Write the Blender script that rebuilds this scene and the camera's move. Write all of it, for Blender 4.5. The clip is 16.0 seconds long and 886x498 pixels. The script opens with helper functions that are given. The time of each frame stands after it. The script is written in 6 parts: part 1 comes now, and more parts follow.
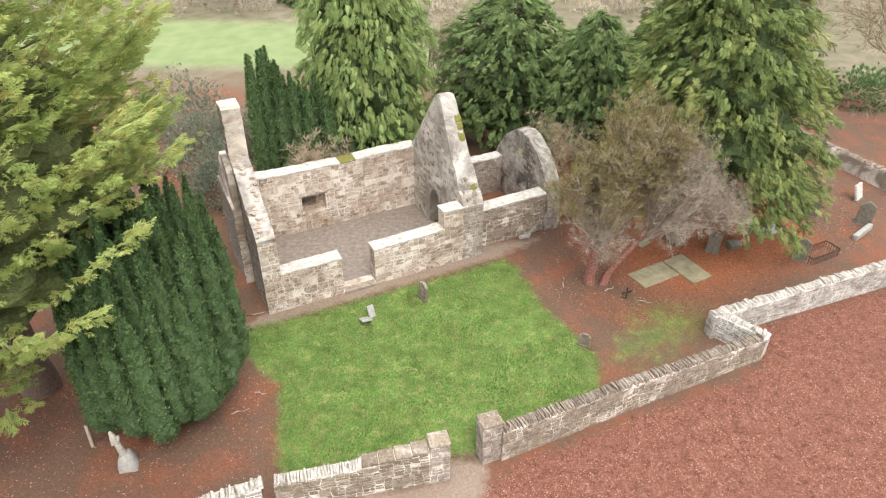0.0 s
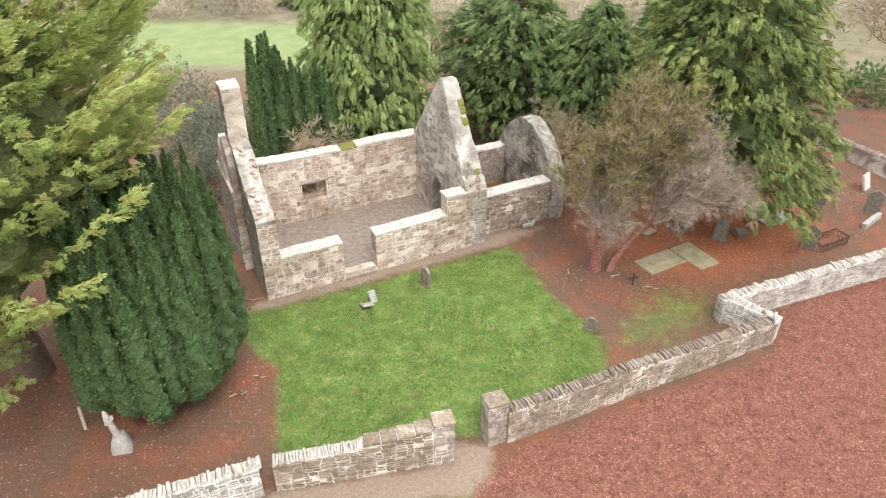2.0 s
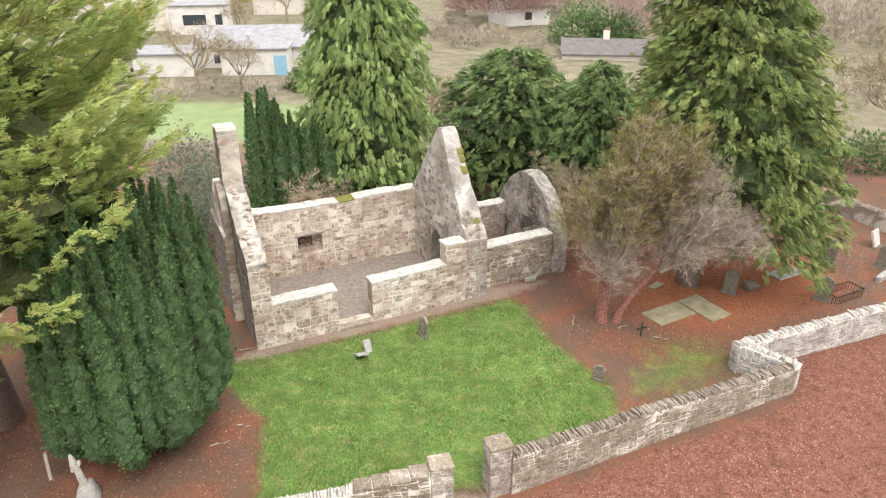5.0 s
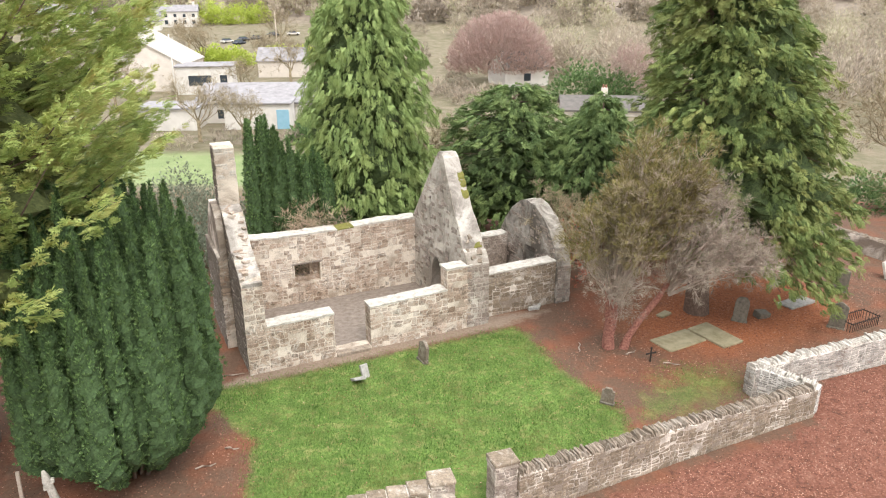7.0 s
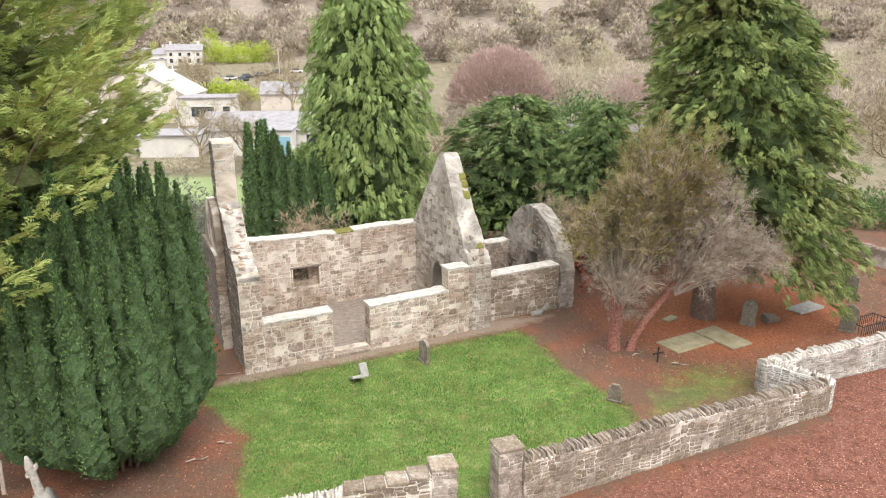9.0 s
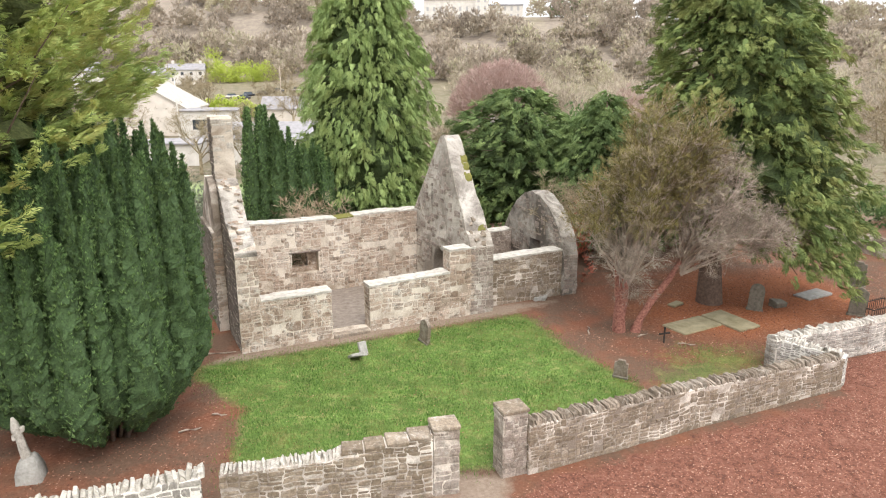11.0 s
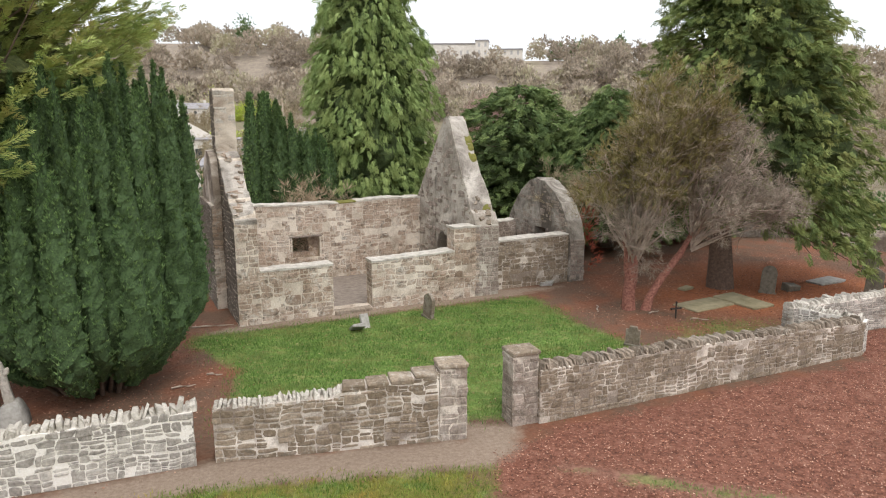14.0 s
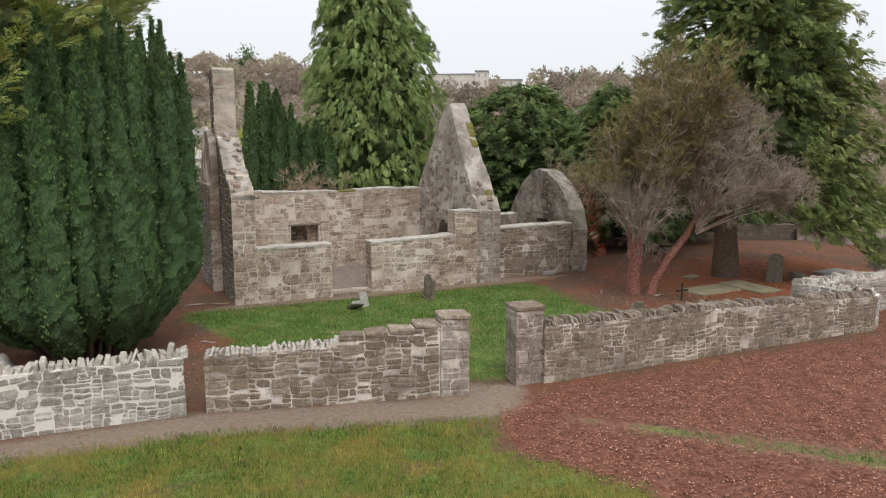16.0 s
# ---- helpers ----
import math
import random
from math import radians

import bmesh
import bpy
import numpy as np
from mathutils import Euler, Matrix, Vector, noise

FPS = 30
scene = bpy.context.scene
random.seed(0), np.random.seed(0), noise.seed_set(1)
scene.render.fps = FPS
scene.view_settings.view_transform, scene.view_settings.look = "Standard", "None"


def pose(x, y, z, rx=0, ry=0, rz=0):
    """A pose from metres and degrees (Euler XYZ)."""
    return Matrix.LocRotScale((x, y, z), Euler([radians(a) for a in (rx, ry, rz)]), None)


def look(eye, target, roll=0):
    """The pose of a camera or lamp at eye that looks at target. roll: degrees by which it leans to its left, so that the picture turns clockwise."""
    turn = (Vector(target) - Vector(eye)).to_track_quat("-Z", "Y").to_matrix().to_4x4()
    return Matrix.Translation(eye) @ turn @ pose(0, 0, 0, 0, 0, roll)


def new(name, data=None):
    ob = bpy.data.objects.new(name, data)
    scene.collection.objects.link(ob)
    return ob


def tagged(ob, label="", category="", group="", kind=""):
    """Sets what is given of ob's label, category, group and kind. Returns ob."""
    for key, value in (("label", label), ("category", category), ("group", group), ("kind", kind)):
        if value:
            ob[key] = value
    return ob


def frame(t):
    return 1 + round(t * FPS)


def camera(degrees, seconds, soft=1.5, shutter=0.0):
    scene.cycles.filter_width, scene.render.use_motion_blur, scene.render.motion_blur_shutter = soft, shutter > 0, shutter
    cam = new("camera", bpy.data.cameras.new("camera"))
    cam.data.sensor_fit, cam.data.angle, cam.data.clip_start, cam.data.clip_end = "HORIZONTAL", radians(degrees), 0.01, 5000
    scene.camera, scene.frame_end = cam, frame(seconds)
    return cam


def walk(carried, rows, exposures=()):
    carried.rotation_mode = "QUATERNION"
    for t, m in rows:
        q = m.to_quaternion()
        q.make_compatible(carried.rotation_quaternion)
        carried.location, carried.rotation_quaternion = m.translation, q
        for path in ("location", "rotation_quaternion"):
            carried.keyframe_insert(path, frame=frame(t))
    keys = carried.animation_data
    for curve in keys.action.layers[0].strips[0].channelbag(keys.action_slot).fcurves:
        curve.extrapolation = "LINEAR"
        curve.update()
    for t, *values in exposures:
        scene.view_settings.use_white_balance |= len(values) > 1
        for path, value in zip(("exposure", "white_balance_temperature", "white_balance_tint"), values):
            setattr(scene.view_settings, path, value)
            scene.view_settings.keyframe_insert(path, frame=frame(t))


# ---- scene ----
cam = camera(64.3, 16.0, 1.1)
METRES, EYE, TILT, LEAN, TURN = 15.725, 21.8, -35.0, 0.0, 0.0
ROWS = [
    (0.0, 0.0, 0.0, 0.0, 0.0, 0.0, -0.0),
    (0.5, -0.001, 0.0102, -0.0249, -0.01, 0.03, 0.01),
    (1.0, -0.0043, 0.0192, -0.0473, -0.02, 0.04, -0.01),
    (1.5, -0.0081, 0.0301, -0.0716, -0.03, 0.33, -0.01),
    (2.0, -0.0103, 0.0423, -0.0939, -0.04, 1.29, -0.01),
    (2.5, -0.0066, 0.0531, -0.1152, -0.02, 2.66, -0.05),
    (3.0, -0.0051, 0.0657, -0.1376, 0.01, 4.18, -0.01),
    (3.5, -0.008, 0.0804, -0.1579, -0.01, 5.47, -0.01),
    (4.0, -0.0049, 0.0966, -0.1827, 0.03, 6.73, -0.04),
    (6.5, -0.0031, 0.1955, -0.3191, 0.1, 13.23, -0.0),
    (7.0, -0.0032, 0.2176, -0.351, 0.13, 14.72, 0.01),
    (7.5, -0.0038, 0.2356, -0.3744, 0.11, 15.82, 0.0),
    (8.0, -0.0052, 0.2554, -0.4017, 0.1, 17.1, -0.01),
    (8.5, -0.0052, 0.2704, -0.4289, 0.1, 17.69, -0.02),
    (9.0, -0.0051, 0.2864, -0.4555, 0.17, 18.04, -0.03),
    (11.5, -0.0086, 0.378, -0.5872, 0.18, 20.58, -0.09),
    (12.0, -0.0076, 0.396, -0.6151, 0.19, 21.22, -0.11),
    (12.5, -0.0085, 0.4119, -0.6395, 0.2, 21.78, -0.12),
    (13.0, -0.0102, 0.4325, -0.6699, 0.21, 22.45, -0.13),
    (13.5, -0.0138, 0.4514, -0.695, 0.2, 23.04, -0.14),
    (14.0, -0.0183, 0.4715, -0.718, 0.2, 23.65, -0.15),
    (14.5, -0.0194, 0.4959, -0.7458, 0.14, 24.37, -0.25),
    (15.0, -0.0164, 0.5158, -0.7686, 0.15, 24.95, -0.28),
    (15.5, -0.018, 0.5378, -0.7962, 0.13, 25.62, -0.29),
    (16.0, -0.0214, 0.5576, -0.8233, 0.07, 26.26, -0.34),
]
walk(cam, [(t, pose(0, 0, EYE, TILT, LEAN, TURN) @ pose(METRES * x, METRES * y, METRES * z, 90 + pitch, roll, yaw)) for t, x, y, z, yaw, pitch, roll in ROWS],
     [(0, 0.7), (4, 0.69), (7, 0.68), (9, 0.66), (11, 0.6), (12.5, 0.41), (14, 0.1), (16, -0.28)])


# ---- world and light ----
world = bpy.data.worlds.new("overcast_sky")
scene.world = world
world.use_nodes = True
wn, wl = world.node_tree.nodes, world.node_tree.links
wn.clear()
sky = wn.new("ShaderNodeTexSky")
sky.sky_type = "NISHITA"
sky.sun_disc = False
sky.sun_elevation = radians(58)
sky.sun_rotation = radians(157)
sky.air_density, sky.dust_density = 1.0, 3.0
cloud = wn.new("ShaderNodeMix")
cloud.data_type = "RGBA"
cloud.inputs[0].default_value = 0.82
wl.new(sky.outputs[0], cloud.inputs[6])
cloud.inputs[7].default_value = (10.4, 10.6, 11.0, 1)
dome = wn.new("ShaderNodeTexCoord")
rise = wn.new("ShaderNodeSeparateXYZ")
wl.new(dome.outputs["Generated"], rise.inputs[0])
overhead = wn.new("ShaderNodeMapRange")
overhead.inputs["To Min"].default_value, overhead.inputs["To Max"].default_value = 0.108, 0.2
wl.new(rise.outputs[2], overhead.inputs["Value"])
bg = wn.new("ShaderNodeBackground")
wl.new(overhead.outputs[0], bg.inputs[1])
wl.new(cloud.outputs[2], bg.inputs[0])
wout = wn.new("ShaderNodeOutputWorld")
wl.new(bg.outputs[0], wout.inputs[0])

sun_data = bpy.data.lights.new("sun", "SUN")
sun_data.energy = 1.15
sun_data.angle = radians(18)
sun_data.color = (1.0, 0.95, 0.88)
sun = new("sun", sun_data)
sun.matrix_world = look((9, -20, 35), (0, 0, 0))


# ---- materials ----
def material(name, rough=0.9, spec=0.3):
    m = bpy.data.materials.new(name)
    m.use_nodes = True
    b = m.node_tree.nodes["Principled BSDF"]
    b.inputs["Roughness"].default_value = rough
    b.inputs["Specular IOR Level"].default_value = spec
    return m, m.node_tree.nodes, m.node_tree.links, b


def noise_node(n, l, scale, detail=4.0, rough=0.6, coord=None, distort=0.0):
    t = n.new("ShaderNodeTexNoise")
    t.inputs["Scale"].default_value = scale
    t.inputs["Detail"].default_value = detail
    t.inputs["Roughness"].default_value = rough
    t.inputs["Distortion"].default_value = distort
    if coord is not None:
        l.new(coord, t.inputs["Vector"])
    return t.outputs["Fac"]


def ramp_node(n, l, source, stops):
    r = n.new("ShaderNodeValToRGB")
    while len(r.color_ramp.elements) < len(stops):
        r.color_ramp.elements.new(0.5)
    for e, (p, c) in zip(r.color_ramp.elements, stops):
        e.position = p
        e.color = (*c, 1) if len(c) == 3 else c
    l.new(source, r.inputs[0])
    return r.outputs["Color"]


def grey(v):
    return (v, v, v)


def mix_node(n, l, a, b, fac, how="MIX"):
    m = n.new("ShaderNodeMix")
    m.data_type = "RGBA"
    m.blend_type = how
    for value, slot in ((fac, 0), (a, 6), (b, 7)):
        if isinstance(value, float):
            m.inputs[slot].default_value = value
        elif isinstance(value, tuple):
            m.inputs[slot].default_value = (*value, 1)
        else:
            l.new(value, m.inputs[slot])
    return m.outputs[2]


def math_node(n, l, how, a, b=0.0):
    m = n.new("ShaderNodeMath")
    m.operation = how
    for value, slot in ((a, 0), (b, 1)):
        if isinstance(value, (int, float)):
            m.inputs[slot].default_value = value
        else:
            l.new(value, m.inputs[slot])
    return m.outputs[0]


def world_coord(n):
    return n.new("ShaderNodeNewGeometry").outputs["Position"]


def bump(n, l, b, height, strength=0.4, distance=0.02):
    k = n.new("ShaderNodeBump")
    k.inputs["Strength"].default_value = strength
    k.inputs["Distance"].default_value = distance
    l.new(height, k.inputs["Height"])
    l.new(k.outputs[0], b.inputs["Normal"])


def piece_random(n, l):
    """A number for each piece, both for pieces that are objects and for joined ones."""
    a = n.new("ShaderNodeObjectInfo").outputs["Random"]
    c = n.new("ShaderNodeNewGeometry").outputs["Random Per Island"]
    return math_node(n, l, "FRACT", math_node(n, l, "ADD", a, c))


def patches(n, l, co):
    """Where a wall has been repointed (near 1) or has weathered (near 0), shared by its stones and its mortar."""
    return noise_node(n, l, 0.75, 5.0, 0.62, co, 0.6)


def stone_material(name, stops, white=0.35, lichen=0.5, level=0.56):
    m, n, l, b = material(name, 0.92, 0.2)
    co = world_coord(n)
    base = ramp_node(n, l, math_node(n, l, "ADD", math_node(n, l, "MULTIPLY", piece_random(n, l), 0.45), math_node(n, l, "MULTIPLY", noise_node(n, l, 1.4, 6.0, 0.7, co), 0.55)), stops)
    grain = noise_node(n, l, 13.0, 6.0, 0.72, co)
    col = mix_node(n, l, base, ramp_node(n, l, grain, [(0.28, grey(0.14)), (0.72, grey(0.86))]), 0.62, "OVERLAY")
    wash = math_node(n, l, "MULTIPLY", ramp_node(n, l, patches(n, l, co), [(level - 0.07, grey(0)), (level + 0.09, grey(1))]), ramp_node(n, l, noise_node(n, l, 4.0, 5.0, 0.7, co), [(0.4, grey(0.1)), (0.62, grey(1))]))
    col = mix_node(n, l, col, (0.63, 0.585, 0.515), math_node(n, l, "MULTIPLY", wash, min(1.0, white * 0.65)))
    smear = math_node(n, l, "MULTIPLY", ramp_node(n, l, noise_node(n, l, 2.3, 7.0, 0.75, co, 1.5), [(0.52, grey(0)), (0.62, grey(1))]), ramp_node(n, l, noise_node(n, l, 8.0, 4.0, 0.7, co), [(0.4, grey(0)), (0.6, grey(1))]))
    col = mix_node(n, l, col, (0.6, 0.555, 0.485), math_node(n, l, "MULTIPLY", smear, white * 0.85))
    spots = noise_node(n, l, 3.2, 6.0, 0.72, co)
    col = mix_node(n, l, col, (0.09, 0.078, 0.06), math_node(n, l, "MULTIPLY", ramp_node(n, l, spots, [(0.53, grey(0)), (0.7, grey(1))]), lichen))
    l.new(col, b.inputs["Base Color"])
    bump(n, l, b, noise_node(n, l, 18.0, 8.0, 0.72, co), 0.8, 0.035)
    return m


def mortar_material(name, light, dark, amount):
    m, n, l, b = material(name, 0.95, 0.15)
    co = world_coord(n)
    col = ramp_node(n, l, patches(n, l, co), [(amount - 0.11, dark), (amount + 0.11, light)])
    g = noise_node(n, l, 26.0, 6.0, 0.72, co)
    col = mix_node(n, l, col, ramp_node(n, l, g, [(0.3, grey(0.25)), (0.7, grey(0.78))]), 0.55, "OVERLAY")
    spots = noise_node(n, l, 3.2, 6.0, 0.72, co)
    col = mix_node(n, l, col, (0.1, 0.085, 0.065), math_node(n, l, "MULTIPLY", ramp_node(n, l, spots, [(0.56, grey(0)), (0.7, grey(1))]), 0.6))
    l.new(col, b.inputs["Base Color"])
    bump(n, l, b, g, 0.6, 0.02)
    return m


M_STONE = stone_material("church_stone", [(0.15, (0.2, 0.14, 0.098)), (0.35, (0.33, 0.243, 0.18)), (0.52, (0.415, 0.318, 0.245)), (0.7, (0.5, 0.392, 0.31)), (0.9, (0.62, 0.505, 0.42))], 1.4, 0.9)
M_STONE_DARK = stone_material("gable_stone", [(0.0, (0.157, 0.123, 0.1)), (0.5, (0.303, 0.246, 0.205)), (1.0, (0.481, 0.404, 0.345))], 0.7, 0.8, 0.56)
# Dark stone of the west face, its shadow side's shade put into the colour.
M_STONE_SHADED = stone_material("shaded_stone", [(0.0, (0.112, 0.093, 0.075)), (0.6, (0.195, 0.165, 0.135)), (1.0, (0.285, 0.247, 0.21))], 0.3, 0.8, 0.64)
M_FIELD = stone_material("field_stone", [(0.0, (0.115, 0.086, 0.06)), (0.4, (0.215, 0.166, 0.118)), (0.75, (0.32, 0.254, 0.188)), (0.96, (0.42, 0.34, 0.26)), (1.0, (0.369, 0.188, 0.121))], 0.75, 0.65, 0.62)
M_COPE = stone_material("coping_stone", [(0.0, (0.15, 0.118, 0.088)), (0.6, (0.26, 0.207, 0.157)), (1.0, (0.4, 0.325, 0.255))], 0.5, 0.6)
M_COPE_PALE = stone_material("pale_coping_stone", [(0.0, (0.3, 0.268, 0.225)), (0.5, (0.47, 0.43, 0.37)), (1.0, (0.62, 0.58, 0.52))], 0.7, 0.6, 0.5)
M_WHITE = stone_material("limewashed_stone", [(0.0, (0.13, 0.115, 0.1)), (0.35, (0.27, 0.245, 0.215)), (0.7, (0.44, 0.405, 0.36)), (1.0, (0.62, 0.585, 0.53))], 0.7, 0.6, 0.57)
M_MORTAR = mortar_material("lime_mortar", (0.7, 0.62, 0.52), (0.36, 0.29, 0.225), 0.48)
M_MORTAR_GREY = mortar_material("weathered_mortar", (0.76, 0.68, 0.59), (0.24, 0.195, 0.155), 0.55)
M_PLASTER = mortar_material("mottled_plaster", (0.56, 0.51, 0.44), (0.27, 0.235, 0.195), 0.49)
M_MORTAR_MIX = mortar_material("patched_mortar", (0.751, 0.682, 0.607), (0.239, 0.193, 0.157), 0.5)
M_PLASTER_DARK = mortar_material("dark_plaster", (0.5, 0.46, 0.4), (0.14, 0.12, 0.1), 0.52)
M_SLOPE = mortar_material("lichened_capping", (0.52, 0.475, 0.42), (0.2, 0.175, 0.15), 0.49)
M_MORTAR_WHITE = mortar_material("white_mortar", (0.76, 0.72, 0.655), (0.5, 0.46, 0.4), 0.42)


def plain(name, a, c, scale=6.0, rough=0.85, relief=0.3):
    m, n, l, b = material(name, rough, 0.3)
    co = world_coord(n)
    f = noise_node(n, l, scale, 6.0, 0.65, co)
    l.new(ramp_node(n, l, f, [(0.3, a), (0.7, c)]), b.inputs["Base Color"])
    bump(n, l, b, noise_node(n, l, scale * 5, 5.0, 0.6, co), relief, 0.02)
    return m


M_CAP = plain("pale_capping", (0.34, 0.305, 0.26), (0.66, 0.62, 0.55), 4.0)
M_MOSS = plain("moss", (0.12, 0.12, 0.03), (0.22, 0.2, 0.05), 9.0)
M_SLAB = plain("mossy_slab", (0.2, 0.175, 0.1), (0.37, 0.32, 0.21), 2.0)
M_GRAVE = plain("dark_gravestone", (0.1, 0.088, 0.066), (0.22, 0.195, 0.155), 7.0)
M_GRAVE_PALE = plain("pale_gravestone", (0.25, 0.235, 0.21), (0.44, 0.42, 0.38), 7.0)
M_IRON = plain("rusted_iron", (0.02, 0.018, 0.016), (0.05, 0.035, 0.028), 20.0, 0.7)
M_BARK = plain("brown_bark", (0.09, 0.06, 0.045), (0.2, 0.14, 0.105), 8.0, 0.95, 0.8)
M_BARK_RED = plain("red_peeling_bark", (0.13, 0.04, 0.028), (0.42, 0.2, 0.15), 11.0, 0.9, 0.9)
M_TWIG = plain("grey_brown_twigs", (0.15, 0.12, 0.07), (0.42, 0.34, 0.22), 2.6, 0.95, 0.1)
M_DEAD = plain("pale_dead_twigs", (0.15, 0.12, 0.088), (0.45, 0.38, 0.3), 2.6, 0.95, 0.1)
M_STRAW = plain("straw_coloured_stems", (0.3, 0.22, 0.15), (0.52, 0.41, 0.29), 1.5, 0.95, 0.1)
M_BRANCH = plain("grey_brown_branches", (0.25, 0.18, 0.14), (0.48, 0.39, 0.32), 3.0, 0.95, 0.3)
M_WOOD = plain("weathered_wood", (0.38, 0.3, 0.24), (0.55, 0.47, 0.39), 10.0)
M_FLOOR = plain("church_floor_gravel", (0.16, 0.127, 0.102), (0.3, 0.252, 0.212), 4.0)
M_RENDER_WALL = plain("cream_render", (0.56, 0.5, 0.43), (0.7, 0.63, 0.55), 0.6)
M_WHITE_WALL = plain("white_render", (0.55, 0.51, 0.46), (0.72, 0.68, 0.62), 0.6)
M_ROOF = plain("grey_slate_roof", (0.2, 0.19, 0.19), (0.34, 0.32, 0.32), 1.2)
M_GLASS, _n, _l, _b = material("window_glass", 0.1, 0.5)
_b.inputs["Base Color"].default_value = (0.04, 0.05, 0.06, 1)
M_DARK_ROOF = plain("weathered_slate_roof", (0.1, 0.09, 0.08), (0.17, 0.152, 0.135), 1.2)
M_PALE_ROOF = plain("pale_tiled_roof", (0.38, 0.34, 0.29), (0.5, 0.46, 0.4), 1.2)
# Mansion panes, paled: the wash of distance haze is put into their colour.
M_DIM = plain("haze_paled_window", (0.36, 0.35, 0.34), (0.45, 0.44, 0.43), 2.0, 0.4)
M_BLUE = plain("blue_paint", (0.22, 0.4, 0.5), (0.28, 0.46, 0.56), 2.0)
M_CAR, _n, _l, _b = material("dark_car_paint", 0.3, 0.5)
_b.inputs["Base Color"].default_value = (0.04, 0.045, 0.06, 1)


def foliage_material(name, stops, patch, amount=0.45, scale=0.7, through_light=0.25, tint=0.0, tufted=False, grain=14.0):
    """Leaves: a colour for each spray (or tuft of sprays), with paler or browner patches over the crown."""
    m, n, l, b = material(name, 0.75, 0.25)
    co = world_coord(n)
    pick = piece_random(n, l)
    if tufted:
        tone = n.new("ShaderNodeAttribute")
        tone.attribute_name = "tone"
        pick = math_node(n, l, "ADD", math_node(n, l, "MULTIPLY", pick, 0.35), math_node(n, l, "MULTIPLY", tone.outputs["Fac"], 0.65))
    col = ramp_node(n, l, pick, stops)
    leaf_grain = ramp_node(n, l, noise_node(n, l, grain, 5.0, 0.75, co), [(0.35, grey(0.3)), (0.65, grey(0.76))])
    col = mix_node(n, l, col, leaf_grain, 0.4 if grain > 5 else 0.75, "OVERLAY")
    if tint:
        col = mix_node(n, l, col, ramp_node(n, l, n.new("ShaderNodeObjectInfo").outputs["Random"], [(0.0, grey(1 - tint)), (1.0, grey(1.0))]), 1.0, "MULTIPLY")
    f = noise_node(n, l, scale, 4.0, 0.6, co)
    col = mix_node(n, l, col, patch, math_node(n, l, "MULTIPLY", ramp_node(n, l, f, [(0.48, grey(0)), (0.68, grey(1))]), amount))
    l.new(col, b.inputs["Base Color"])
    tr = n.new("ShaderNodeBsdfTranslucent")
    l.new(col, tr.inputs["Color"])
    ms = n.new("ShaderNodeMixShader")
    ms.inputs[0].default_value = through_light
    l.new(b.outputs[0], ms.inputs[1])
    l.new(tr.outputs[0], ms.inputs[2])
    l.new(ms.outputs[0], n["Material Output"].inputs[0])
    return m


L_GOLD = foliage_material("golden_cypress_leaf", [(0.0, (0.22, 0.31, 0.095)), (0.5, (0.36, 0.44, 0.14)), (1.0, (0.55, 0.58, 0.21))], (0.56, 0.42, 0.16), 0.5, 1.4, 0.25, 0.0, True)
L_YEW = foliage_material("dark_yew_leaf", [(0.0, (0.06, 0.11, 0.042)), (0.6, (0.145, 0.24, 0.083)), (1.0, (0.24, 0.355, 0.13))], (0.2, 0.28, 0.095), 0.35, 0.9, 0.2, 0.4)
# Darker than the outer tufts: shade between the columns put into the colour.
L_YEW_CORE = plain("shaded_yew_core", (0.02, 0.036, 0.015), (0.1, 0.165, 0.062), 16.0, 0.9, 1.0)
# Inner crown skins: the shade behind the sprays is put into these colours.
L_CYPRESS_CORE = plain("shaded_cypress_core", (0.055, 0.066, 0.0242), (0.176, 0.198, 0.0715), 11.0, 0.95, 1.0)
L_CEDAR_CORE = plain("shaded_conifer_core", (0.03, 0.045, 0.018), (0.12, 0.165, 0.06), 11.0, 0.95, 1.0)
L_MID = foliage_material("green_cypress_leaf", [(0.0, (0.15, 0.215, 0.075)), (0.5, (0.23, 0.31, 0.105)), (1.0, (0.32, 0.4, 0.145))], (0.31, 0.34, 0.12), 0.4, 0.7, 0.18, 0.0, True)
L_CEDAR = foliage_material("cedar_leaf", [(0.0, (0.075, 0.115, 0.038)), (0.5, (0.15, 0.2, 0.062)), (1.0, (0.28, 0.325, 0.103))], (0.32, 0.315, 0.108), 0.6, 0.5, 0.15, 0.0, True)
L_BACK = foliage_material("spreading_yew_leaf", [(0.0, (0.06, 0.1, 0.036)), (0.6, (0.14, 0.2, 0.068)), (1.0, (0.24, 0.305, 0.104))], (0.2, 0.24, 0.08), 0.4, 0.7, 0.15, 0.0, True)
L_HEDGE = foliage_material("garden_hedge_leaf", [(0.0, (0.07, 0.12, 0.045)), (0.5, (0.13, 0.21, 0.08)), (1.0, (0.22, 0.3, 0.12))], (0.2, 0.26, 0.1))
L_BROWN = foliage_material("sparse_olive_leaf", [(0.0, (0.1, 0.088, 0.03)), (0.5, (0.19, 0.165, 0.055)), (1.0, (0.31, 0.265, 0.1))], (0.25, 0.19, 0.09), 0.5)
L_SHRUB = foliage_material("grey_green_shrub_leaf", [(0.0, (0.117, 0.143, 0.0975)), (0.6, (0.208, 0.234, 0.169)), (1.0, (0.299, 0.325, 0.234))], (0.286, 0.247, 0.169))
